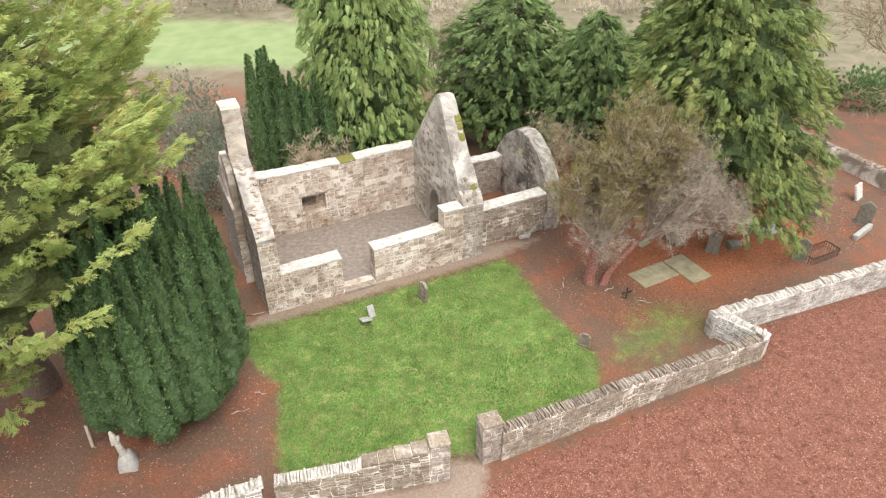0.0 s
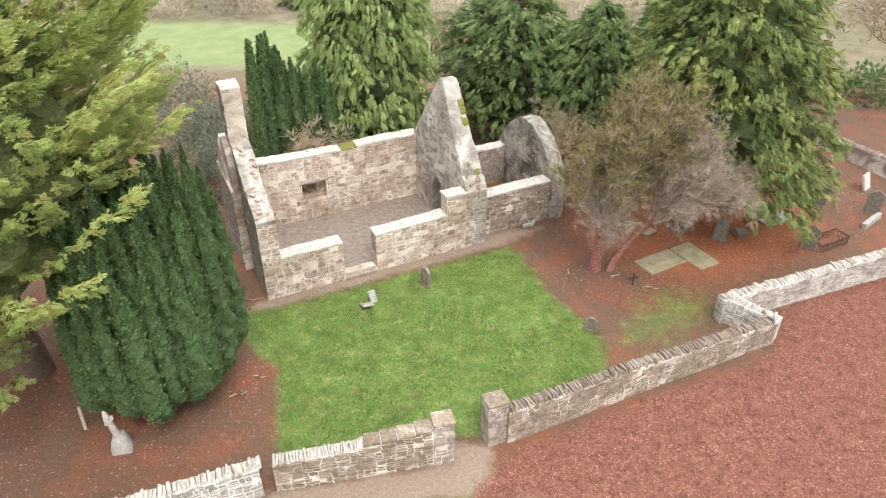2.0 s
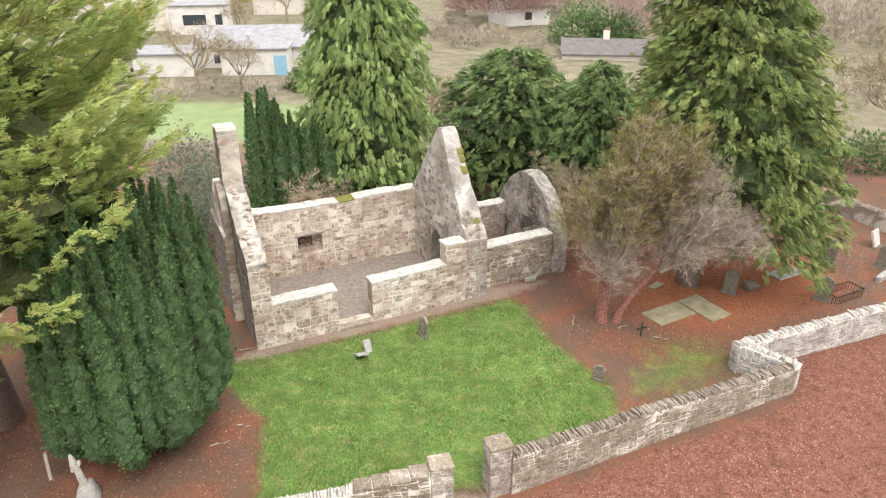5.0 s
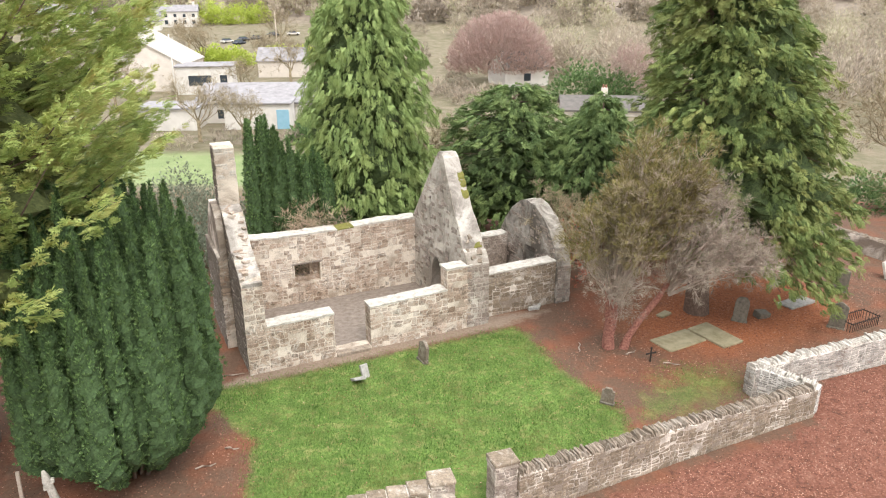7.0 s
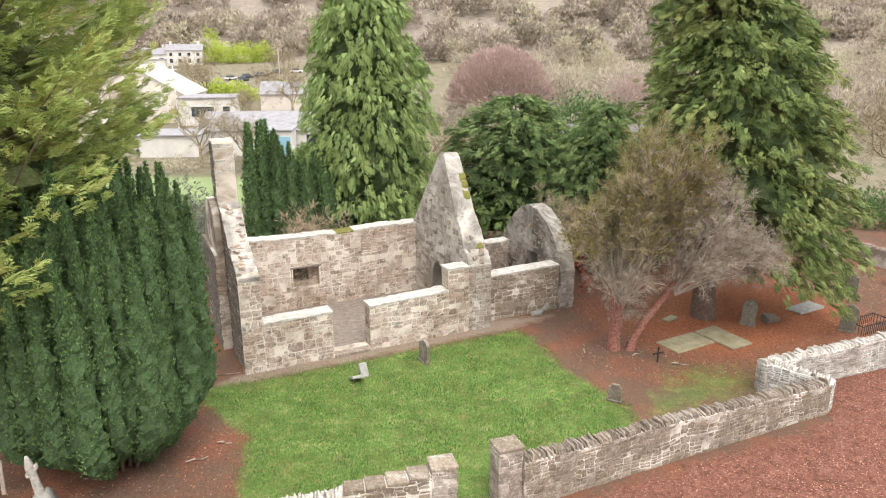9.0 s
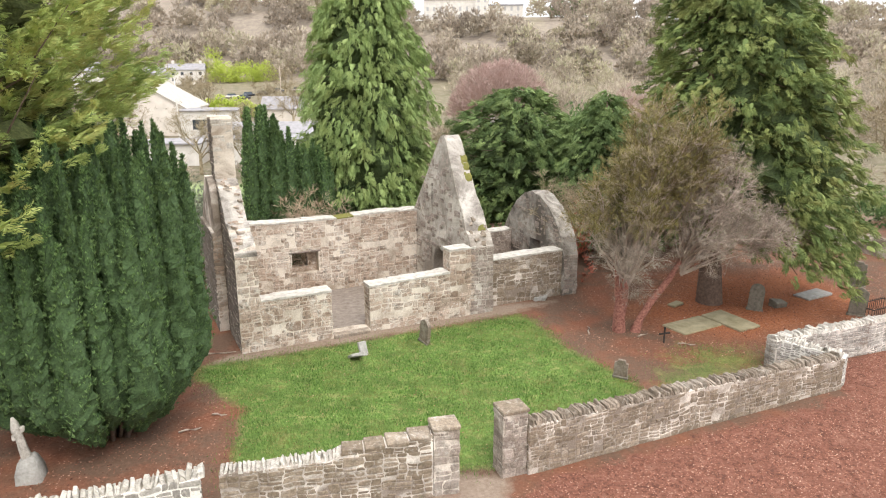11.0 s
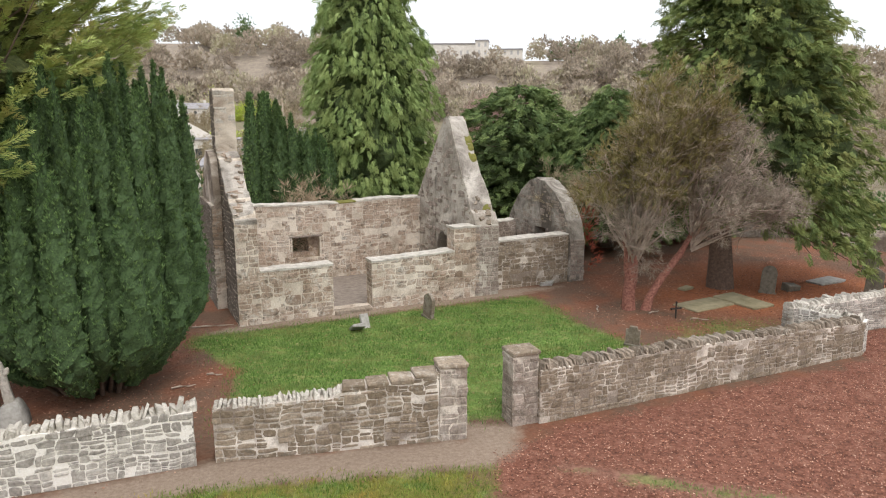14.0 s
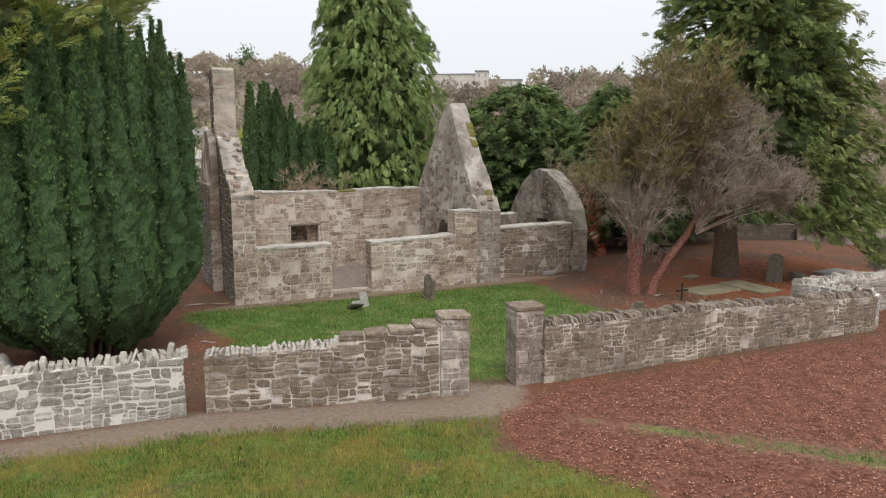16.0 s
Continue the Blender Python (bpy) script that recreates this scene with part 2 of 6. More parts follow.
L_WOOD = foliage_material("bare_woodland_twigs", [(0.0, (0.2, 0.165, 0.13)), (0.35, (0.36, 0.3, 0.235)), (0.65, (0.47, 0.4, 0.315)), (0.85, (0.4, 0.385, 0.23)), (1.0, (0.53, 0.46, 0.37))], (0.27, 0.24, 0.16), 0.4, 0.05, 0.1, 0.0, True, 1.1)
L_RED = foliage_material("red_shrub_twigs", [(0.0, (0.3, 0.06, 0.04)), (1.0, (0.5, 0.14, 0.08))], (0.4, 0.2, 0.12), 0.4, 1.0, 0.1)
L_PINK = foliage_material("purple_bare_twigs", [(0.0, (0.345, 0.23, 0.196)), (1.0, (0.483, 0.356, 0.31))], (0.414, 0.322, 0.276), 0.4, 0.3, 0.1)
L_LIME = foliage_material("yellow_green_leaf", [(0.0, (0.34, 0.42, 0.07)), (1.0, (0.62, 0.68, 0.16))], (0.55, 0.58, 0.16), 0.4, 0.3)
L_GRASS = foliage_material("grass_blade", [(0.0, (0.055, 0.122, 0.025)), (0.6, (0.125, 0.235, 0.048)), (1.0, (0.215, 0.31, 0.08))], (0.31, 0.3, 0.11), 0.8, 0.7, 0.3, grain=1.6)
L_VERGE = foliage_material("verge_blade", [(0.0, (0.075, 0.14, 0.022)), (0.6, (0.17, 0.25, 0.045)), (1.0, (0.3, 0.345, 0.08))], (0.5, 0.36, 0.1), 0.95, 0.75, 0.3, grain=2.2)
L_LEAF = foliage_material("fallen_leaf", [(0.0, (0.058, 0.021, 0.0135)), (0.45, (0.23, 0.09, 0.054)), (0.85, (0.43, 0.206, 0.134)), (1.0, (0.59, 0.38, 0.28))], (0.144, 0.0583, 0.033), 0.6, 0.6, 0.05)


# ---- building helpers ----
def mesh_of(name, bm, mat):
    me = bpy.data.meshes.new(name)
    bm.to_mesh(me)
    bm.free()
    me.materials.append(mat)
    return me


def part(name, bm, mat, parent, label=""):
    ob = new(name, mesh_of(name, bm, mat))
    ob.parent = parent
    return tagged(ob, label)


def thing(name, m, label, category, group="", kind=""):
    ob = new(name)
    ob.empty_display_size = 0.2
    ob.matrix_basis = m
    return tagged(ob, label, category, group, kind)


def mesh_np(name, verts, faces, mat, smooth=False):
    """A mesh from arrays: verts n x 3, faces n x 3 or n x 4."""
    me = bpy.data.meshes.new(name)
    k = faces.shape[1]
    me.vertices.add(len(verts))
    me.vertices.foreach_set("co", np.ascontiguousarray(verts, dtype=np.float32).ravel())
    me.loops.add(faces.size)
    me.loops.foreach_set("vertex_index", np.ascontiguousarray(faces, dtype=np.int32).ravel())
    me.polygons.add(len(faces))
    me.polygons.foreach_set("loop_start", np.arange(0, faces.size, k, dtype=np.int32))
    me.polygons.foreach_set("use_smooth", np.full(len(faces), smooth))
    me.update(calc_edges=True)
    me.materials.append(mat)
    return me


def box(bm, x0, x1, y0, y1, z0, z1, bevel=0.0, rough=0.0, rng=random):
    """A box with bevelled, slightly uneven edges, added to bm."""
    made = bmesh.ops.create_cube(bm, size=1.0)["verts"]
    for v in made:
        v.co = Vector((x0 + (v.co.x + 0.5) * (x1 - x0), y0 + (v.co.y + 0.5) * (y1 - y0), z0 + (v.co.z + 0.5) * (z1 - z0)))
        v.co += Vector([rng.uniform(-rough, rough) for _ in range(3)])
    if bevel:
        edges = list({e for v in made for e in v.link_edges})
        bmesh.ops.bevel(bm, geom=edges, offset=bevel, segments=1, affect="EDGES")
    return bm


def prism(bm, xs, low, high, y0, y1, rough=0.0):
    """A wall piece along x from y0 to y1, whose bottom and top follow low(x) and high(x)."""
    rows = []
    for i, x in enumerate(xs):
        edge = i in (0, len(xs) - 1)
        j = 0.0 if edge else rough
        rows.append([bm.verts.new((x, y, z + random.uniform(-j, j) * (k in (1, 2)))) for k, (y, z) in enumerate(((y0, low(x)), (y0, high(x)), (y1, high(x)), (y1, low(x))))])
    for a, b in zip(rows, rows[1:]):
        for k in range(4):
            bm.faces.new((a[k], b[k], b[(k + 1) % 4], a[(k + 1) % 4]))
    bm.faces.new(rows[0])
    bm.faces.new(rows[-1][::-1])


def steps(a, b, gap, extra=()):
    n = max(1, round((b - a) / gap))
    xs = {round(a + (b - a) * i / n, 4) for i in range(n + 1)} | {round(e, 4) for e in extra if a < e < b}
    return sorted(xs)


def line(*points):
    """The piecewise straight function through (x, value) points."""
    px, pv = [p[0] for p in points], [p[1] for p in points]
    return lambda x: float(np.interp(x, px, pv))


def stray(x, z, seed):
    """How far a joint strays at a place of the wall's face."""
    p = Vector((x * 0.9, z * 1.5, seed))
    q = Vector((x * 4.1, z * 4.6, seed + 7))
    return (0.07 * noise.noise(p) + 0.06 * noise.noise(q), 0.11 * noise.noise(p + Vector((0, 0, 3.3))) + 0.055 * noise.noise(q + Vector((0, 0, 3.3))))


def stone_mesh(mat, w, h, rng, strays):
    """A rough stone w by h metres: x and z across, y outwards; strays move its eight edge points."""
    k = [rng.uniform(0.12, 0.42) for _ in range(2)]
    ring = [(-0.5, -0.5), (rng.uniform(-0.2, 0.2), -0.5), (0.5, -0.5), (0.5, rng.uniform(-0.2, 0.2)), (0.5, 0.5), (rng.uniform(-0.2, 0.2), 0.5), (-0.5, 0.5), (-0.5, rng.uniform(-0.2, 0.2))]
    ring = [(x * w + dx, z * h + dz) for (x, z), (dx, dz) in zip(ring, strays)]
    cut_by = [rng.uniform(0.04, 0.2) if i % 2 == 0 and rng.random() < 0.75 else 0.0 for i in range(8)]
    ring = [(x * (1 - c), z * (1 - c)) for (x, z), c in zip(ring, cut_by)]
    wide_gap = rng.uniform(0.006, 0.042)
    gx_, gz_ = max(0.6, 1 - wide_gap / w), max(0.55, 1 - wide_gap / h)
    ring = [(x * gx_, z * gz_) for x, z in ring]
    d = rng.uniform(0.004, 0.024)
    n = 8
    ix, iz = max(0.5, 1 - 0.04 / w), max(0.45, 1 - 0.04 / h)
    verts = [(x, -0.03, z) for x, z in ring] + [(x, d * 0.5, z) for x, z in ring] + [(x * ix, d * rng.uniform(0.85, 1.2), z * iz) for x, z in ring]
    faces = []
    for r in (0, n):
        faces += [(r + i, r + n + i, r + n + (i + 1) % n, r + (i + 1) % n) for i in range(n)]
    faces.append(tuple(range(3 * n - 1, 2 * n - 1, -1)))
    return verts, faces


def courses(rng, x0, x1, z0, high, course, length, holes=(), bare=0.07):
    """Random rubble: a wall's face split into stones of uneven size, as (x, z, width, height)."""
    out = []
    peak = max(high(x) for x in np.linspace(x0 + 0.01, x1 - 0.01, 60))

    def fits(a, b, c, d):
        if d > min(high(a + 0.02), high(b - 0.02), high((a + b) / 2)) + 0.01:
            return False
        return not any(a < q - 0.01 and b > p + 0.01 and c < s - 0.01 and d > r + 0.01 for p, q, r, s in holes)

    def split(a, b, c, d, deep):
        w, h = b - a, d - c
        if c > max(high(a), high(b), high((a + b) / 2)):
            return
        big_w, big_h = rng.uniform(*length), rng.uniform(*course)
        if w > big_w * 1.35 and w > h * 1.3:
            k = a + (rng.uniform(0.35, 0.65) * w if w < 2 * big_w + 0.3 else round(w / big_w / 2) * big_w)
            split(a, k, c, d, deep + 1), split(k, b, c, d, deep + 1)
        elif h > big_h * 1.3 and h > 0.1:
            k = c + (rng.uniform(0.35, 0.65) * h if h < 2 * big_h + 0.2 else big_h)
            split(a, b, c, k, deep + 1), split(a, b, k, d, deep + 1)
        elif fits(a, b, c, d):
            if w > 0.06 and h > 0.045 and rng.random() > bare:
                out.append(((a + b) / 2, (c + d) / 2, w, h))
        elif max(w, h) > 0.14:
            if w > h:
                split(a, (a + b) / 2, c, d, deep + 1), split((a + b) / 2, b, c, d, deep + 1)
            else:
                split(a, b, c, (c + d) / 2, deep + 1), split(a, b, (c + d) / 2, d, deep + 1)

    z = z0
    while z < peak:
        e = z + rng.uniform(0.45, 0.8)
        x = x0
        while x < x1 - 0.01:
            f = min(x1, x + rng.uniform(0.8, 1.6))
            f = x1 if x1 - f < 0.3 else f
            split(x, f, z + rng.uniform(-0.04, 0.04) * (z > z0), e, 0)
            x = f
        z = e
    return out


FRONT, BACK, START, END = 180, 0, 90, -90


def place_of(side, at, x, z, w, h, proud, gap, rng):
    """A stone on a wall's side: its pose, its size and how its joints stray."""
    spot = (x, at, z) if side in (FRONT, BACK) else (at, x, z)
    flip = -1 if side in (FRONT, END) else 1
    strays = []
    for ex, ez in ((-1, -1), (0, -1), (1, -1), (1, 0), (1, 1), (0, 1), (-1, 1), (-1, 0)):
        dx, dz = stray(x + flip * ex * w / 2, z + ez * h / 2, side * 0.37 + at * 1.7)
        strays.append((flip * dx, dz))
    return (pose(*spot, rng.uniform(-2, 2), 0, side + rng.uniform(-2, 2)), w, h, strays)


def lay(parent, mat, places, limit, name="stone"):
    """Lays stones on a wall: the first ones as pieces of their own, the rest joined."""
    rng = random.Random(len(places))
    verts, faces, k = [], [], 0
    for i, (m, w, h, strays) in enumerate(places):
        v, f = stone_mesh(mat, w, h, rng, strays)
        if i < limit:
            me = bpy.data.meshes.new(name)
            me.from_pydata(v, [], f)
            me.update()
            me.materials.append(mat)
            ob = new(name, me)
            ob.parent = parent
            ob.matrix_basis = m
        else:
            a = np.array(m)
            verts.append(np.array(v) @ a[:3, :3].T + a[:3, 3])
            faces += [tuple(q + k for q in p) for p in f]
            k += len(v)
    if verts:
        me = bpy.data.meshes.new(name + "_facing")
        me.from_pydata(np.concatenate(verts).tolist(), [], faces)
        me.update()
        me.materials.append(mat)
        ob = new(name + "_facing", me)
        ob.parent = parent
        tagged(ob, kind="stuff")


def heap(parent, mat, places, name):
    """Loose stones joined in one mesh: (pose, width, height, depth)."""
    rng = random.Random(len(places))
    bm = bmesh.new()
    for m, w, h, d in places:
        made = bmesh.ops.create_cube(bm, size=0.9)["verts"]
        for v in made:
            v.co = m @ Vector((v.co.x * w * rng.uniform(0.8, 1.2), v.co.y * d * rng.uniform(0.8, 1.2), v.co.z * h * rng.uniform(0.8, 1.2)))
    ob = part(name, bm, mat, parent)
    tagged(ob, kind="stuff")


# ---- ground ----
def inside(poly, x, y):
    """Signed distance to a polygon, positive within, for arrays x, y."""
    best, odd = np.full(x.shape, 1e9), np.zeros(x.shape, bool)
    for (ax, ay), (bx, by) in zip(poly, poly[1:] + poly[:1]):
        k = np.clip(((x - ax) * (bx - ax) + (y - ay) * (by - ay)) / ((bx - ax) ** 2 + (by - ay) ** 2), 0, 1)
        best = np.minimum(best, np.hypot(x - ax - k * (bx - ax), y - ay - k * (by - ay)))
        cross = (ay > y) != (by > y)
        odd ^= cross & (x < (bx - ax) * (y - ay) / (by - ay + 1e-12) + ax)
    return np.where(odd, best, -best)


LAWN = [(-9.7, 24.6), (-7.9, 25.15), (-1.0, 28.3), (3.3, 30.3), (3.9, 29.6), (5.0, 26.2), (7.0, 22.9), (6.6, 20.2), (2.4, 17.9), (1.3, 17.6), (0.3, 17.4), (-1.0, 16.7), (-5.6, 15.9), (-6.3, 17.0), (-6.5, 18.5), (-7.0, 21.0), (-8.2, 22.3), (-9.4, 23.3)]
LAWN_RIGHT = [(7.3, 23.4), (8.6, 25.6), (10.2, 27.0), (12.9, 26.3), (12.3, 24.2), (9.8, 22.6), (7.8, 21.8)]
LITTER = [(0.9, 15.4), (2.6, 16.9), (14.2, 22.2), (12.6, 24.0), (60, 43), (60, -20), (6, -20), (4.4, 8), (3.4, 11.4), (1.2, 12.9), (0.8, 14.0)]
VERGE = [(-40, 2), (-40, 6), (-20, 8.4), (-9.3, 12.6), (-5.4, 14.0), (0.75, 15.0), (0.8, 13.2), (3.2, 11.7), (4.2, 8), (5, -20), (-40, -20)]
EARTH = [(-5.9, 15.1), (-12, 12.4), (-20, 9.4), (-20, 8.5), (-9.3, 12.4), (-5.4, 13.9), (0.75, 14.9), (1.5, 15.6), (1.7, 17.2), (0.2, 17.2), (0.2, 16.3)]
WALLSIDE = [(-9.4, 24.6), (-7.9, 25.1), (2.9, 30.4), (5.4, 32.2), (2.0, 31.4), (-8.3, 26.1)]
STREAK = [(2.6, 14.9), (4.6, 14.35), (8.0, 13.2), (10.5, 12.2), (10.2, 11.7), (7.6, 12.8), (5.0, 13.9)]
UNDER_CEDAR = [(8, 30.5), (10, 32.5), (13, 37), (19, 37), (21, 32), (18, 29.6), (14.5, 27.5), (11.5, 26.9), (9.5, 28.5)]
PASTURE = [(-18, 358), (48, 358), (50, 402), (-18, 402)]
FIELD = [(-75, 66), (-30, 64), (0, 63), (0, 75), (-30, 77), (-75, 80)]


def land(x, y):
    """The height of the ground: flat round the church, falling to the valley, a wooded hill beyond."""
    away = np.clip((y - 42) / 20, 0, 1)
    z = -2.0 * away * away * (3 - 2 * away)
    foot = np.clip((y - 185) / 90, 0, 1)
    z = z + 5.0 * foot * foot * (3 - 2 * foot)
    up = np.clip((y - 262 + 0.1 * x) / 135, 0, 1)
    west = np.clip((-15 - x) / 70, 0, 1)
    z = z + up * up * (3 - 2 * up) * (29 + 11 * west * west * (3 - 2 * west) + 1.5 * np.sin(x / 40))
    return z


def spread(near, far, gap):
    inner = np.arange(near[0], near[1] + 1e-6, gap)
    out, k, v = [], gap, near[1]
    while v < far[1]:
        k *= 1.28
        v += min(k, 40)
        out.append(v)
    low, k, v = [], gap, near[0]
    while v > far[0]:
        k *= 1.28
        v -= min(k, 40)
        low.append(v)
    return np.concatenate([low[::-1], inner, out])


gx, gy = spread((-18, 26), (-900, 900), 0.25), spread((7, 40), (-300, 1500), 0.25)
GX, GY = np.meshgrid(gx, gy)
px, py = GX.ravel(), GY.ravel()
rng_np = np.random.default_rng(4)
lumps = np.array([noise.noise((a * 0.55, b * 0.55, 3.1)) for a, b in zip(px, py)])
pz = land(px, py) + 0.035 * lumps - 0.02
yard = inside([(-9, 25.2), (3, 31), (8, 34), (2, 40), (-14, 34)], px, py)
pz = np.where(yard > 0, np.minimum(pz, -0.02), pz)
cols, rows_n = len(gx), len(gy)
ii = np.arange((rows_n - 1) * cols).reshape(rows_n - 1, cols)[:, :-1].ravel()
ground_me = mesh_np("ground", np.stack([px, py, pz], 1), np.stack([ii, ii + 1, ii + cols + 1, ii + cols], 1), M_FLOOR, True)
for key, values in (("lawn", inside(LAWN, px, py)), ("litter", inside(LITTER, px, py)), ("verge", inside(VERGE, px, py)), ("earth", np.maximum(inside(EARTH, px, py), inside(WALLSIDE, px, py))), ("field", inside(FIELD, px, py)), ("pasture", inside(PASTURE, px, py)), ("thin", inside(LAWN_RIGHT, px, py)), ("streak", inside(STREAK, px, py)), ("orange", inside(UNDER_CEDAR, px, py))):
    ground_me.attributes.new(key, "FLOAT", "POINT").data.foreach_set("value", np.clip(values, -5, 5).astype(np.float32))


def ground_material():
    m, n, l, b = material("churchyard_ground", 0.95, 0.15)
    co = world_coord(n)
    wob = math_node(n, l, "MULTIPLY", math_node(n, l, "SUBTRACT", noise_node(n, l, 1.3, 6.0, 0.7, co), 0.5), 2.2)
    fine = noise_node(n, l, 9.0, 7.0, 0.7, co)
    wide = noise_node(n, l, 0.45, 4.0, 0.6, co)
    tiny = noise_node(n, l, 45.0, 4.0, 0.7, co)

    def zone(key, soft=0.25, shift=0.0, wander=1.0):
        a = n.new("ShaderNodeAttribute")
        a.attribute_name = key
        s = math_node(n, l, "ADD", a.outputs["Fac"], math_node(n, l, "MULTIPLY", wob, wander))
        r = n.new("ShaderNodeMapRange")
        r.inputs["From Min"].default_value, r.inputs["From Max"].default_value = shift - soft, shift + soft
        l.new(s, r.inputs["Value"])
        return r.outputs[0]

    needles = ramp_node(n, l, fine, [(0.25, (0.15, 0.062, 0.036)), (0.5, (0.22, 0.093, 0.054)), (0.75, (0.3, 0.14, 0.085))])
    soil = ramp_node(n, l, fine, [(0.25, (0.11, 0.064, 0.042)), (0.75, (0.19, 0.12, 0.082))])
    col = mix_node(n, l, needles, soil, ramp_node(n, l, wide, [(0.36, grey(0)), (0.56, grey(1))]))
    orange = ramp_node(n, l, fine, [(0.25, (0.16, 0.055, 0.025)), (0.5, (0.33, 0.12, 0.055)), (0.75, (0.46, 0.2, 0.1))])
    col = mix_node(n, l, col, orange, math_node(n, l, "MULTIPLY", zone("orange", 1.2, 0.2), 0.95))
    far_grass = ramp_node(n, l, wide, [(0.3, (0.12, 0.115, 0.06)), (0.7, (0.24, 0.195, 0.14))])
    sep = n.new("ShaderNodeSeparateXYZ")
    l.new(co, sep.inputs[0])
    r = n.new("ShaderNodeMapRange")
    r.inputs["From Min"].default_value, r.inputs["From Max"].default_value = 56, 63
    l.new(sep.outputs[1], r.inputs["Value"])
    col = mix_node(n, l, col, far_grass, r.outputs[0])
    floor_far = ramp_node(n, l, wide, [(0.3, (0.2, 0.165, 0.13)), (0.7, (0.3, 0.25, 0.195))])
    r = n.new("ShaderNodeMapRange")
    r.inputs["From Min"].default_value, r.inputs["From Max"].default_value = 262, 285
    l.new(sep.outputs[1], r.inputs["Value"])
    col = mix_node(n, l, col, floor_far, r.outputs[0])
    chips = ramp_node(n, l, fine, [(0.25, (0.097, 0.039, 0.027)), (0.5, (0.217, 0.093, 0.063)), (0.8, (0.35, 0.168, 0.119))])
    heaps = noise_node(n, l, 2.6, 7.0, 0.75, co, 0.5)
    chips = mix_node(n, l, chips, (0.05, 0.024, 0.017), math_node(n, l, "MULTIPLY", ramp_node(n, l, heaps, [(0.52, grey(0)), (0.66, grey(1))]), 0.6))
    chips = mix_node(n, l, chips, (0.42, 0.25, 0.18), math_node(n, l, "MULTIPLY", ramp_node(n, l, heaps, [(0.3, grey(1)), (0.48, grey(0))]), 0.35))
    col = mix_node(n, l, col, chips, zone("litter", 0.15))
    tuft = noise_node(n, l, 2.6, 5.0, 0.65, co)
    grass = ramp_node(n, l, fine, [(0.25, (0.06, 0.105, 0.025)), (0.5, (0.12, 0.19, 0.045)), (0.8, (0.21, 0.28, 0.08))])
    grass = mix_node(n, l, grass, (0.27, 0.24, 0.1), math_node(n, l, "MULTIPLY", ramp_node(n, l, tuft, [(0.5, grey(0)), (0.68, grey(1))]), 0.7))
    grass = mix_node(n, l, grass, ramp_node(n, l, noise_node(n, l, 1.1, 5.0, 0.7, co), [(0.35, grey(0.25)), (0.65, grey(0.8))]), 0.5, "OVERLAY")
    olive = ramp_node(n, l, fine, [(0.25, (0.09, 0.1, 0.022)), (0.55, (0.19, 0.18, 0.045)), (0.8, (0.27, 0.21, 0.08))])
    col = mix_node(n, l, col, mix_node(n, l, grass, olive, ramp_node(n, l, noise_node(n, l, 0.9, 4.0, 0.6, co), [(0.36, grey(0)), (0.5, grey(1))])), zone("verge", 0.2))
    worn = math_node(n, l, "MULTIPLY", zone("verge", 0.3), ramp_node(n, l, noise_node(n, l, 0.55, 6.0, 0.7, co, 0.5), [(0.55, grey(0)), (0.66, grey(0.85))]))
    col = mix_node(n, l, col, soil, worn)
    dirt = ramp_node(n, l, fine, [(0.25, (0.2, 0.145, 0.105)), (0.75, (0.36, 0.28, 0.215))])
    col = mix_node(n, l, col, dirt, zone("earth", 0.2, 0.0, 0.5))
    col = mix_node(n, l, col, grass, math_node(n, l, "MULTIPLY", zone("thin", 0.9, 0.75, 2.6), 0.7))
    col = mix_node(n, l, col, grass, zone("lawn", 0.2, 0.1, 0.7))
    col = mix_node(n, l, col, dirt, math_node(n, l, "MULTIPLY", zone("streak", 0.3, -0.15, 0.6), 0.3))
    col = mix_node(n, l, col, grass, math_node(n, l, "MULTIPLY", zone("streak", 0.3, 0.2, 1.3), 0.8))
    meadow = ramp_node(n, l, wide, [(0.3, (0.17, 0.22, 0.09)), (0.7, (0.24, 0.28, 0.13))])
    col = mix_node(n, l, col, meadow, zone("field", 1.0))
    col = mix_node(n, l, col, ramp_node(n, l, wide, [(0.3, (0.22, 0.19, 0.13)), (0.7, (0.3, 0.255, 0.18))]), zone("pasture", 2.0))
    col = mix_node(n, l, col, ramp_node(n, l, tiny, [(0.3, grey(0.25)), (0.7, grey(0.8))]), 0.25, "OVERLAY")
    l.new(col, b.inputs["Base Color"])
    bump(n, l, b, math_node(n, l, "ADD", fine, tiny), 0.7, 0.05)
    return m


ground_me.materials[0] = ground_material()
ground = tagged(new("ground", ground_me), "churchyard ground of needle litter, lawn and leaves", "ground", kind="structure")


